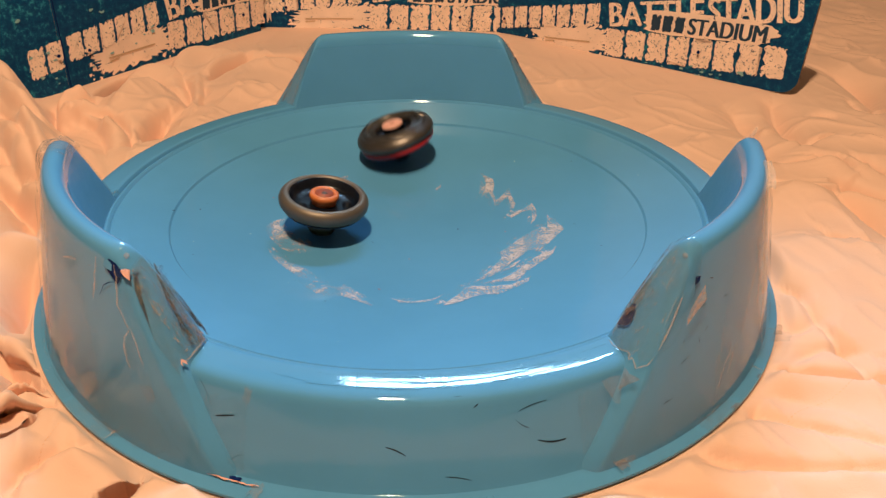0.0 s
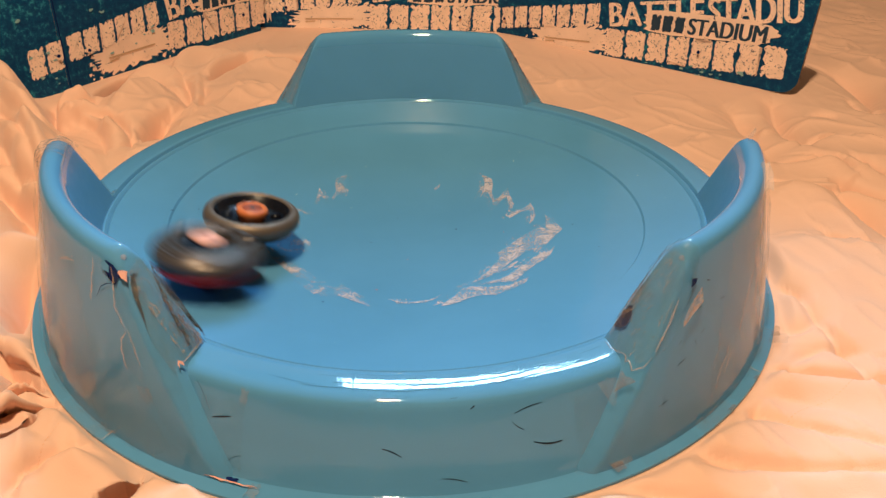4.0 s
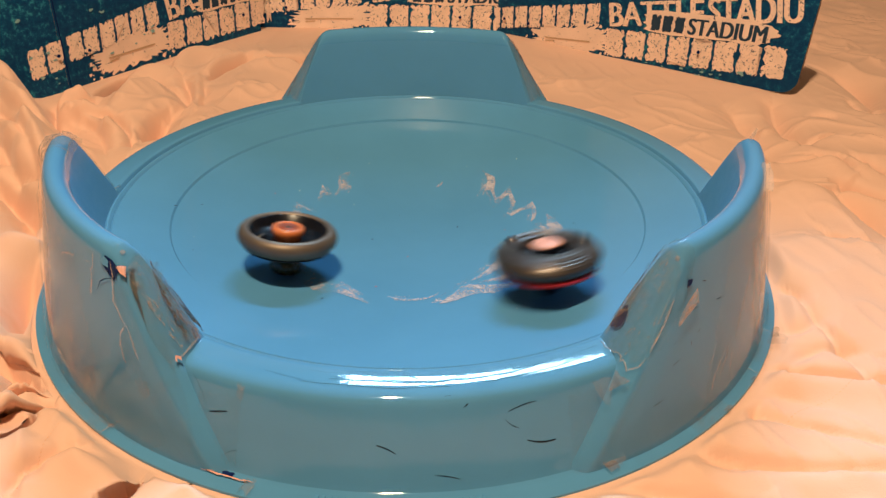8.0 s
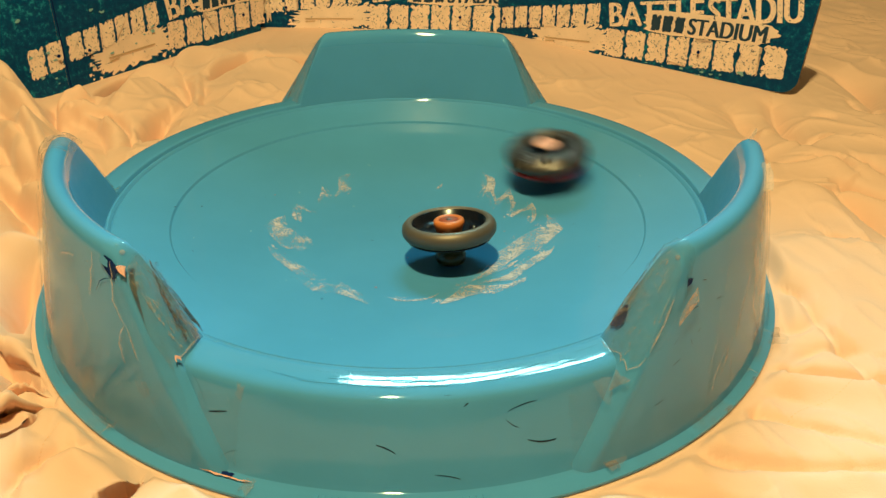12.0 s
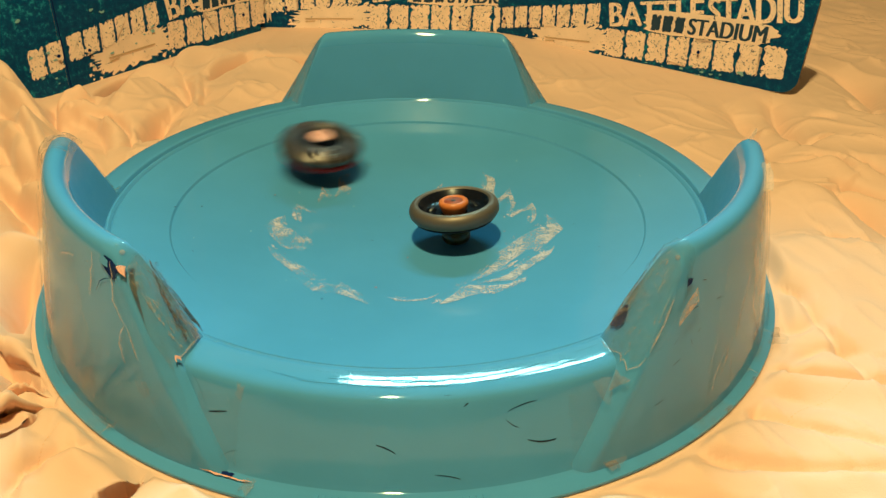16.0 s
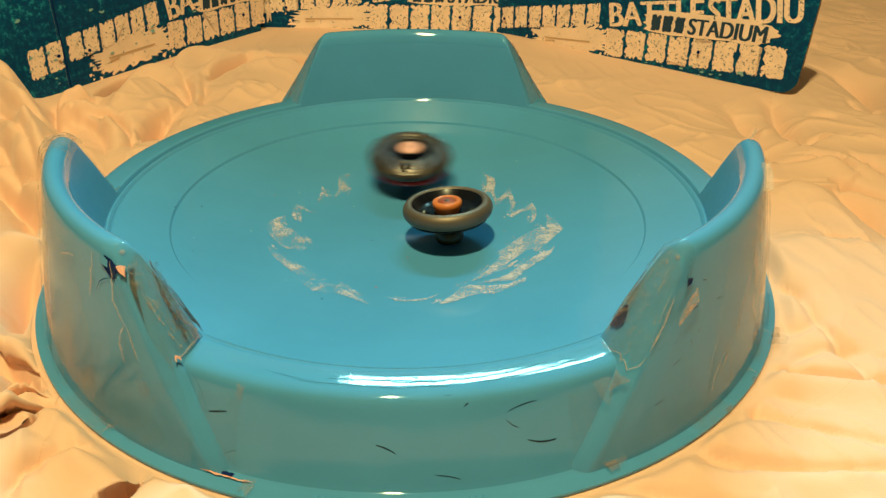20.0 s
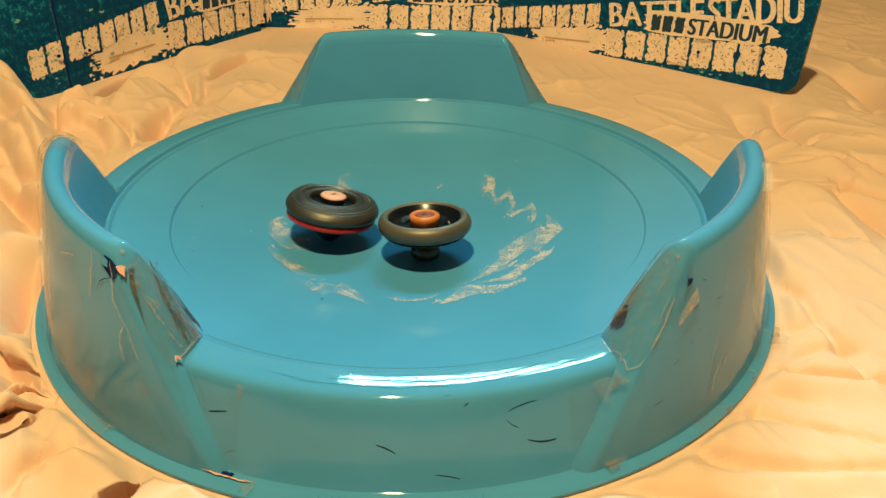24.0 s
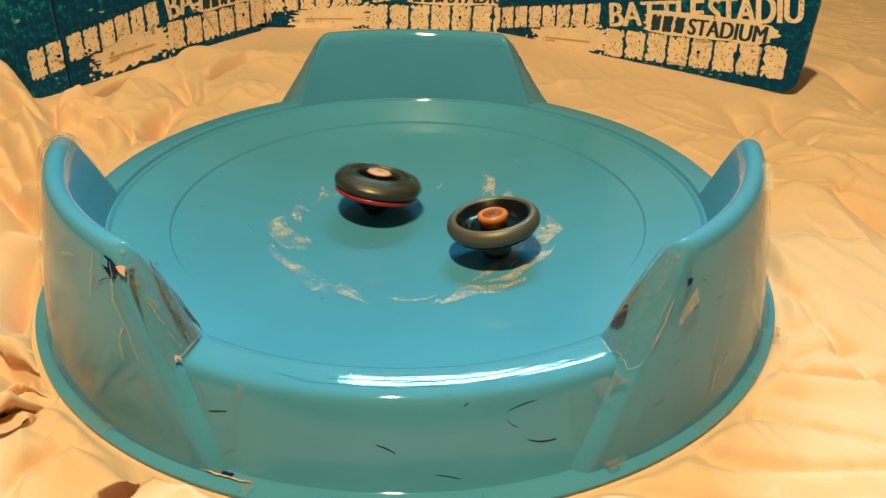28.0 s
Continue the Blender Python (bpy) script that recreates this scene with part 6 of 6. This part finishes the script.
    walk(top_light, rolled([
        (0, -0.0430, -0.0101), (0.1, -0.0365, -0.0111), (0.2, -0.0279, -0.0044), (0.3, -0.0228, 0.0076), (0.4, -0.0228, 0.0232), (0.5, -0.0277, 0.0325),
        (0.6, -0.0358, 0.0337), (0.7, -0.0407, 0.0291), (0.8, -0.0366, 0.0218), (0.9, -0.1015, 0.0343), (1, -0.1356, 0.0281), (1.1, -0.1242, 0.0052),
        (1.2, -0.0916, -0.0312), (1.3, -0.0586, -0.0478), (1.4, -0.0122, -0.0802), (1.5, 0.0254, -0.0706), (1.6, 0.0507, -0.0331), (1.7, 0.0545, 0.0069),
        (1.8, 0.0447, 0.0361), (1.9, 0.0255, 0.0522), (2, 0.0298, 0.0676), (2.1, 0.0396, 0.0724), (2.2, 0.0299, 0.0696), (2.3, 0.0127, 0.0629),
        (2.4, -0.0041, 0.0533), (2.5, -0.0133, 0.0276), (2.6, -0.0073, -0.0014), (2.7, 0.0093, -0.0188), (2.8, 0.0388, -0.0557), (2.9, 0.0677, -0.0839),
        (3, 0.0740, -0.0839), (3.1, 0.0838, -0.0683), (3.2, 0.0910, -0.0876), (3.3, 0.0930, -0.0753), (3.4, 0.0875, -0.0562), (3.5, 0.0743, -0.0368),
        (3.6, 0.0514, -0.0652), (3.7, 0.0184, -0.0810), (3.8, -0.0182, -0.0812), (3.9, -0.0513, -0.0656), (4, -0.0742, -0.0358), (4.1, -0.0833, -0.0018),
        (4.2, -0.0762, 0.0344), (4.3, -0.0541, 0.0639), (4.4, -0.0215, 0.0810), (4.5, 0.0154, 0.0825), (4.6, 0.0494, 0.0679), (4.7, 0.0739, 0.0402),
        (4.8, 0.0841, 0.0046), (4.9, 0.0780, -0.0320), (5, 0.0568, -0.0625), (5.1, 0.0213, -0.0769), (5.2, -0.0126, -0.0837), (5.3, -0.0474, -0.0702),
        (5.4, -0.0730, -0.0431), (5.5, -0.0846, -0.0076), (5.6, -0.0546, -0.0274), (5.7, -0.0240, -0.0403), (5.8, -0.0045, -0.0507), (5.9, -0.0046, -0.0489),
        (6, -0.0662, -0.0067), (6.1, -0.1033, 0.0217), (6.2, -0.1010, 0.0185), (6.3, -0.0854, 0.0157), (6.4, -0.0032, 0.1379), (6.5, 0.0808, 0.1082),
        (6.6, 0.1308, 0.0482), (6.7, 0.1455, 0.0223), (6.8, 0.1295, 0.0303), (6.9, 0.1033, 0.0452), (7, 0.0616, 0.0628), (7.1, 0.0149, 0.0845),
        (7.2, -0.0359, 0.0888), (7.3, -0.0752, 0.0719), (7.4, -0.0948, 0.0405), (7.5, -0.1033, 0.0177), (7.6, -0.1070, 0.0005), (7.7, -0.1048, -0.0164),
        (7.8, -0.0963, -0.0309), (7.9, -0.0778, -0.0480), (8, -0.0548, -0.0539), (8.1, -0.0333, -0.0469), (8.2, -0.0143, -0.0341), (8.3, -0.0047, -0.0090),
        (8.4, -0.0042, 0.0084), (8.5, -0.0088, 0.0219), (8.6, -0.0125, 0.0296), (8.7, -0.0162, 0.0333), (8.8, -0.0180, 0.0333), (8.9, -0.0150, 0.0256),
        (9, -0.0034, 0.0123), (9.1, 0.0120, 0.0061), (9.2, 0.0247, 0.0052), (9.3, 0.0247, -0.0179), (9.4, 0.0352, -0.0306), (9.5, 0.0453, -0.0322),
        (9.6, 0.0427, -0.0355), (9.7, 0.0340, -0.0362), (9.8, 0.0245, -0.0408), (9.9, 0.0143, -0.0512), (10, -0.0192, -0.0438), (10.1, -0.0290, -0.0539),
        (10.2, -0.0124, -0.0602), (10.3, -0.0054, -0.0433), (10.4, -0.0207, -0.0307), (10.5, -0.0317, -0.0202), (10.6, -0.0352, -0.0167), (10.7, -0.0315, -0.0125),
        (10.8, -0.0254, -0.0061), (10.9, -0.0167, 0.0022), (11, -0.0093, 0.0083), (11.1, -0.0025, 0.0103), (11.2, 0.0035, 0.0103), (11.3, 0.0112, 0.0062),
        (11.4, 0.0179, 0.0038), (11.5, 0.0211, -0.0022), (11.6, 0.0250, -0.0083), (11.7, 0.0263, -0.0181), (11.8, 0.0251, -0.0257), (11.9, 0.0231, -0.0369),
        (12, 0.0191, -0.0403), (12.1, 0.0144, -0.0456), (12.2, 0.0075, -0.0509), (12.3, -0.0000, -0.0489), (12.4, -0.0076, -0.0471), (12.5, -0.0154, -0.0436),
        (12.6, -0.0276, -0.0371), (12.7, -0.0374, -0.0272), (12.8, -0.0439, -0.0149), (12.9, -0.0464, -0.0012), (13, -0.0447, 0.0126), (13.1, -0.0390, 0.0253),
        (13.2, -0.0297, 0.0358), (13.3, -0.0178, 0.0430), (13.4, -0.0042, 0.0464), (13.5, 0.0097, 0.0456), (13.6, 0.0229, 0.0407), (13.7, 0.0340, 0.0322),
        (13.8, 0.0420, 0.0206), (13.9, 0.0463, 0.0073), (14, 0.0464, -0.0068), (14.1, 0.0424, -0.0203), (14.2, 0.0345, -0.0320), (14.3, 0.0234, -0.0408),
        (14.4, 0.0103, -0.0460), (14.5, -0.0038, -0.0470), (14.6, -0.0108, -0.0434), (14.8, -0.0204, -0.0363), (15, -0.0259, -0.0234), (15.2, -0.0193, -0.0115),
        (15.4, -0.0090, 0.0005), (15.6, 0.0052, 0.0005), (15.8, 0.0168, -0.0058), (16, 0.0222, -0.0177), (16.2, 0.0217, -0.0330), (16.4, 0.0106, -0.0454),
        (16.6, -0.0007, -0.0507), (16.8, -0.0131, -0.0435), (17, -0.0238, -0.0309), (17.2, -0.0212, -0.0212), (17.4, -0.0097, -0.0053), (17.6, 0.0019, 0.0006),
        (17.8, 0.0111, -0.0016), (18, 0.0182, -0.0155), (18.2, 0.0194, -0.0309), (18.4, 0.0115, -0.0380), (18.6, -0.0009, -0.0414), (18.8, -0.0109, -0.0415),
        (19, -0.0175, -0.0324), (19.2, -0.0167, -0.0152), (19.4, -0.0113, -0.0073), (19.6, -0.0006, -0.0032), (19.8, 0.0119, -0.0055), (20, 0.0190, -0.0175),
        (20.2, 0.0132, -0.0228), (20.4, -0.0172, -0.0380), (20.6, -0.0462, -0.0106), (20.8, -0.0610, 0.0100), (21, -0.0344, 0.0046), (21.2, 0.0128, 0.0022),
        (21.4, 0.0357, 0.0040), (21.5, 0.0371, -0.0000), (21.6, 0.0349, -0.0119), (21.7, 0.0290, -0.0224), (21.8, 0.0201, -0.0303), (21.9, 0.0092, -0.0349),
        (22, -0.0026, -0.0358), (22.1, -0.0138, -0.0328), (22.2, -0.0235, -0.0264), (22.3, -0.0305, -0.0173), (22.4, -0.0342, -0.0065), (22.5, -0.0342, 0.0049),
        (22.6, -0.0306, 0.0156), (22.7, -0.0238, 0.0244), (22.8, -0.0145, 0.0305), (22.9, -0.0039, 0.0333), (23, 0.0070, 0.0326), (23.1, 0.0170, 0.0284),
        (23.2, 0.0251, 0.0212), (23.3, 0.0303, 0.0119), (23.4, 0.0323, 0.0015), (23.5, 0.0308, -0.0089), (23.7, 0.0352, -0.0172), (23.9, 0.0108, -0.0284),
        (24, 0.0076, -0.0340), (24.2, 0.0083, -0.0397), (24.4, 0.0091, -0.0416), (24.6, 0.0165, -0.0533), (24.8, 0.0127, -0.0549), (25, 0.0114, -0.0436),
        (25.2, 0.0081, -0.0749), (25.4, 0.0135, -0.0549), (25.6, 0.0181, -0.0515), (25.8, 0.0216, -0.0367), (26, 0.0174, -0.0458), (26.2, 0.0182, -0.0700),
        (26.4, 0.0183, -0.0682), (26.5, 0.0223, -0.0593), (26.6, 0.0236, -0.0445), (26.7, 0.0254, -0.0559), (26.8, 0.0287, -0.0488), (26.9, 0.0294, -0.0356),
        (27, 0.0391, -0.0613), (27.1, 0.0437, -0.0584), (27.2, 0.0405, -0.0522), (27.3, 0.0314, -0.0415), (27.4, 0.0291, -0.0413), (27.5, 0.0336, -0.0437),
        (27.6, 0.0301, -0.0376), (27.7, 0.0242, -0.0294), (27.8, 0.0236, -0.0255), (27.9, 0.0419, -0.0354), (28, 0.0404, -0.0352),
    ], -79, lean_in, 0.0178))
    walk(top_heavy, rolled([
        (0, -0.0092, 0.0758), (0.1, -0.0141, 0.1109), (0.2, -0.0089, 0.1033), (0.3, 0.0052, 0.0818), (0.4, 0.0242, 0.0396), (0.5, 0.0426, 0.0062),
        (0.6, 0.0487, -0.0122), (0.7, 0.0345, -0.0159), (0.8, 0.0120, 0.0015), (0.9, 0.0594, 0.0208), (1, 0.0848, 0.0223), (1.1, 0.0746, -0.0083),
        (1.2, 0.0237, -0.0431), (1.3, -0.0264, -0.0171), (1.4, -0.0837, 0.0095), (1.5, -0.1023, 0.0670), (1.6, -0.0885, 0.0990), (1.7, -0.0746, 0.1046),
        (1.8, -0.0591, 0.0783), (1.9, -0.0378, 0.0482), (2, -0.0425, 0.0183), (2.1, -0.0662, -0.0074), (2.2, -0.0818, -0.0152), (2.3, -0.0902, -0.0081),
        (2.4, -0.0907, 0.0074), (2.5, -0.0858, 0.0325), (2.6, -0.0623, 0.0560), (2.7, -0.0170, 0.0520), (2.8, 0.0279, 0.0412), (2.9, 0.0520, 0.0261),
        (3, 0.0581, -0.0237), (3.1, 0.0178, -0.0612), (3.2, -0.0514, -0.0882), (3.3, -0.1086, -0.0665), (3.4, -0.1266, -0.0164), (3.5, -0.1053, 0.0440),
        (3.6, -0.0165, 0.1131), (3.7, 0.0886, 0.0725), (3.8, 0.1079, -0.0387), (3.9, 0.0224, -0.1126), (4, -0.0855, -0.0788), (4.1, -0.1105, 0.0334),
        (4.2, -0.0284, 0.1119), (4.3, 0.0814, 0.0821), (4.4, 0.1125, -0.0276), (4.5, 0.0343, -0.1108), (4.6, -0.0774, -0.0866), (4.7, -0.1143, 0.0218),
        (4.8, -0.0402, 0.1094), (4.9, 0.0732, 0.0909), (5, 0.1158, -0.0159), (5.1, 0.0492, -0.1116), (5.2, -0.0687, -0.0951), (5.3, -0.1171, 0.0099),
        (5.4, -0.0518, 0.1056), (5.5, 0.0640, 0.0990), (5.6, 0.1081, 0.0908), (5.7, 0.1263, 0.0472), (5.8, 0.0996, -0.0222), (5.9, 0.0385, -0.0781),
        (6, 0.0231, -0.1180), (6.1, -0.0145, -0.1236), (6.2, -0.0669, -0.0949), (6.3, -0.1033, -0.0339), (6.4, -0.1052, -0.0500), (6.5, -0.0619, -0.0777),
        (6.6, -0.0207, -0.0683), (6.7, 0.0075, -0.0514), (6.8, 0.0295, -0.0343), (6.9, 0.0433, -0.0286), (7, 0.0496, -0.0373), (7.1, 0.0458, -0.0610),
        (7.2, 0.0137, -0.0808), (7.3, -0.0274, -0.0652), (7.4, -0.0439, -0.0185), (7.5, -0.0280, 0.0355), (7.6, 0.0147, 0.0716), (7.7, 0.0692, 0.0721),
        (7.8, 0.1062, 0.0351), (7.9, 0.1025, -0.0273), (8, 0.0603, -0.0787), (8.1, -0.0049, -0.0910), (8.2, -0.0625, -0.0742), (8.3, -0.1011, -0.0234),
        (8.4, -0.1062, 0.0357), (8.5, -0.0686, 0.0862), (8.6, -0.0078, 0.0994), (8.7, 0.0447, 0.0766), (8.8, 0.0759, 0.0208), (8.9, 0.0510, -0.0803),
        (9, -0.0572, -0.1015), (9.1, -0.1048, -0.0033), (9.2, -0.0205, 0.0694), (9.3, 0.0936, 0.0455), (9.4, 0.0947, -0.0611), (9.5, -0.0128, -0.0964),
        (9.6, -0.0702, -0.0025), (9.7, -0.0148, 0.1011), (9.8, 0.0839, 0.0684), (9.9, 0.0676, -0.0470), (10, -0.0290, -0.1026), (10.1, -0.1100, -0.0307),
        (10.2, -0.0691, 0.0743), (10.3, 0.0447, 0.0766), (10.4, 0.0964, -0.0308), (10.5, 0.0266, -0.1133), (10.6, -0.0780, -0.0799), (10.7, -0.0807, 0.0280),
        (10.8, 0.0121, 0.0914), (10.9, 0.1047, 0.0417), (11, 0.0846, -0.0689), (11.1, -0.0281, -0.0973), (11.2, -0.0995, -0.0170), (11.3, -0.0637, 0.0853),
        (11.4, 0.0443, 0.0865), (11.5, 0.0867, -0.0139), (11.6, 0.0221, -0.0974), (11.7, -0.0804, -0.0842), (11.8, -0.1041, 0.0166), (11.9, -0.0228, 0.0791),
        (12, 0.0758, 0.0407), (12.1, 0.0965, -0.0560), (12.2, 0.0060, -0.1152), (12.3, -0.0793, -0.0564), (12.4, -0.0725, 0.0439), (12.5, 0.0161, 0.0991),
        (12.6, 0.0941, 0.0341), (12.7, 0.0754, -0.0654), (12.8, -0.0204, -0.0974), (12.9, -0.0947, -0.0296), (13, -0.0718, 0.0681), (13.1, 0.0245, 0.0956),
        (13.2, 0.0951, 0.0251), (13.3, 0.0681, -0.0707), (13.4, -0.0285, -0.0936), (13.5, -0.0953, -0.0206), (13.6, -0.0643, 0.0730), (13.7, 0.0323, 0.0914),
        (13.8, 0.0953, 0.0162), (13.9, 0.0604, -0.0751), (14, -0.0361, -0.0891), (14.1, -0.0951, -0.0119), (14.2, -0.0565, 0.0770), (14.3, 0.0397, 0.0866),
        (14.4, 0.0947, 0.0075), (14.5, 0.0525, -0.0788), (14.6, -0.0380, -0.1036), (14.7, -0.0908, -0.0262), (14.8, -0.0623, 0.0481), (14.9, 0.0278, 0.0813),
        (15, 0.0931, -0.0002), (15.1, 0.0583, -0.0762), (15.2, -0.0256, -0.0954), (15.3, -0.0901, -0.0172), (15.4, -0.0506, 0.0680), (15.5, 0.0322, 0.0770),
        (15.6, 0.0815, 0.0114), (15.7, 0.0516, -0.0753), (15.8, -0.0487, -0.0877), (15.9, -0.0876, -0.0103), (16, -0.0513, 0.0561), (16.1, 0.0431, 0.0691),
        (16.2, 0.0834, -0.0245), (16.3, 0.0376, -0.0830), (16.4, -0.0401, -0.0864), (16.5, -0.0851, 0.0044), (16.6, -0.0244, 0.0711), (16.7, 0.0540, 0.0552),
        (16.8, 0.0755, -0.0241), (16.9, 0.0161, -0.0829), (17, -0.0690, -0.0574), (17.1, -0.0740, 0.0239), (17.2, -0.0165, 0.0637), (17.3, 0.0658, 0.0394),
        (17.4, 0.0644, -0.0593), (17.5, -0.0042, -0.0824), (17.6, -0.0620, -0.0464), (17.7, -0.0587, 0.0444), (17.8, 0.0250, 0.0650), (17.9, 0.0737, 0.0075),
        (18, 0.0424, -0.0659), (18.1, -0.0342, -0.0720), (18.2, -0.0805, -0.0090), (18.3, -0.0295, 0.0585), (18.4, 0.0340, 0.0367), (18.5, 0.0691, -0.0210),
        (18.6, 0.0148, -0.0933), (18.7, -0.0505, -0.0539), (18.8, -0.0530, 0.0050), (18.9, -0.0071, 0.0622), (19, 0.0683, 0.0227), (19.1, 0.0552, -0.0503),
        (19.2, -0.0174, -0.0753), (19.3, -0.0688, -0.0220), (19.4, -0.0502, 0.0445), (19.5, 0.0340, 0.0544), (19.6, 0.0565, -0.0234), (19.7, 0.0231, -0.0687),
        (19.8, -0.0424, -0.0724), (19.9, -0.0630, 0.0169), (20, -0.0003, 0.0465), (20.1, 0.0553, 0.0273), (20.2, 0.0607, -0.0472), (20.4, 0.0189, -0.0740),
        (20.6, 0.0104, -0.0644), (20.8, 0.0370, -0.0706), (21, 0.0172, -0.0556), (21.2, -0.0085, -0.0438), (21.4, -0.0260, -0.0448), (21.5, -0.0237, -0.0446),
        (21.6, -0.0360, -0.0357), (21.7, -0.0452, -0.0235), (21.8, -0.0503, -0.0090), (21.9, -0.0510, 0.0064), (22, -0.0470, 0.0213), (22.1, -0.0387, 0.0344),
        (22.2, -0.0268, 0.0445), (22.3, -0.0125, 0.0507), (22.4, 0.0032, 0.0523), (22.5, 0.0186, 0.0492), (22.6, 0.0325, 0.0416), (22.7, 0.0436, 0.0302),
        (22.8, 0.0508, 0.0160), (22.9, 0.0535, 0.0002), (23, 0.0513, -0.0158), (23.1, 0.0445, -0.0304), (23.2, 0.0336, -0.0424), (23.3, 0.0196, -0.0507),
        (23.4, 0.0037, -0.0544), (23.5, -0.0127, -0.0532), (23.7, -0.0472, -0.0380), (23.9, -0.0388, -0.0216), (24, -0.0385, -0.0159), (24.2, -0.0296, 0.0062),
        (24.4, -0.0129, 0.0132), (24.6, -0.0046, 0.0328), (24.8, 0.0052, 0.0289), (25, 0.0122, 0.0247), (25.2, 0.0185, 0.0694), (25.4, 0.0069, 0.0133),
        (25.6, 0.0052, 0.0289), (25.8, 0.0166, 0.0206), (26, 0.0202, 0.0262), (26.2, 0.0116, 0.0443), (26.4, -0.0019, 0.0250), (26.5, -0.0020, 0.0348),
        (26.6, 0.0096, 0.0229), (26.7, 0.0079, 0.0425), (26.8, 0.0115, 0.0365), (26.9, 0.0114, 0.0287), (27, -0.0124, 0.0541), (27.1, -0.0176, 0.0441),
        (27.2, -0.0097, 0.0210), (27.3, -0.0007, 0.0057), (27.4, -0.0035, 0.0173), (27.5, -0.0083, 0.0367), (27.6, -0.0046, 0.0309), (27.7, -0.0062, 0.0211),
        (27.8, -0.0104, 0.0171), (27.9, -0.0291, 0.0257), (28, -0.0173, 0.0149),
    ], -83, lean_wobble, 0.0165))


motions()
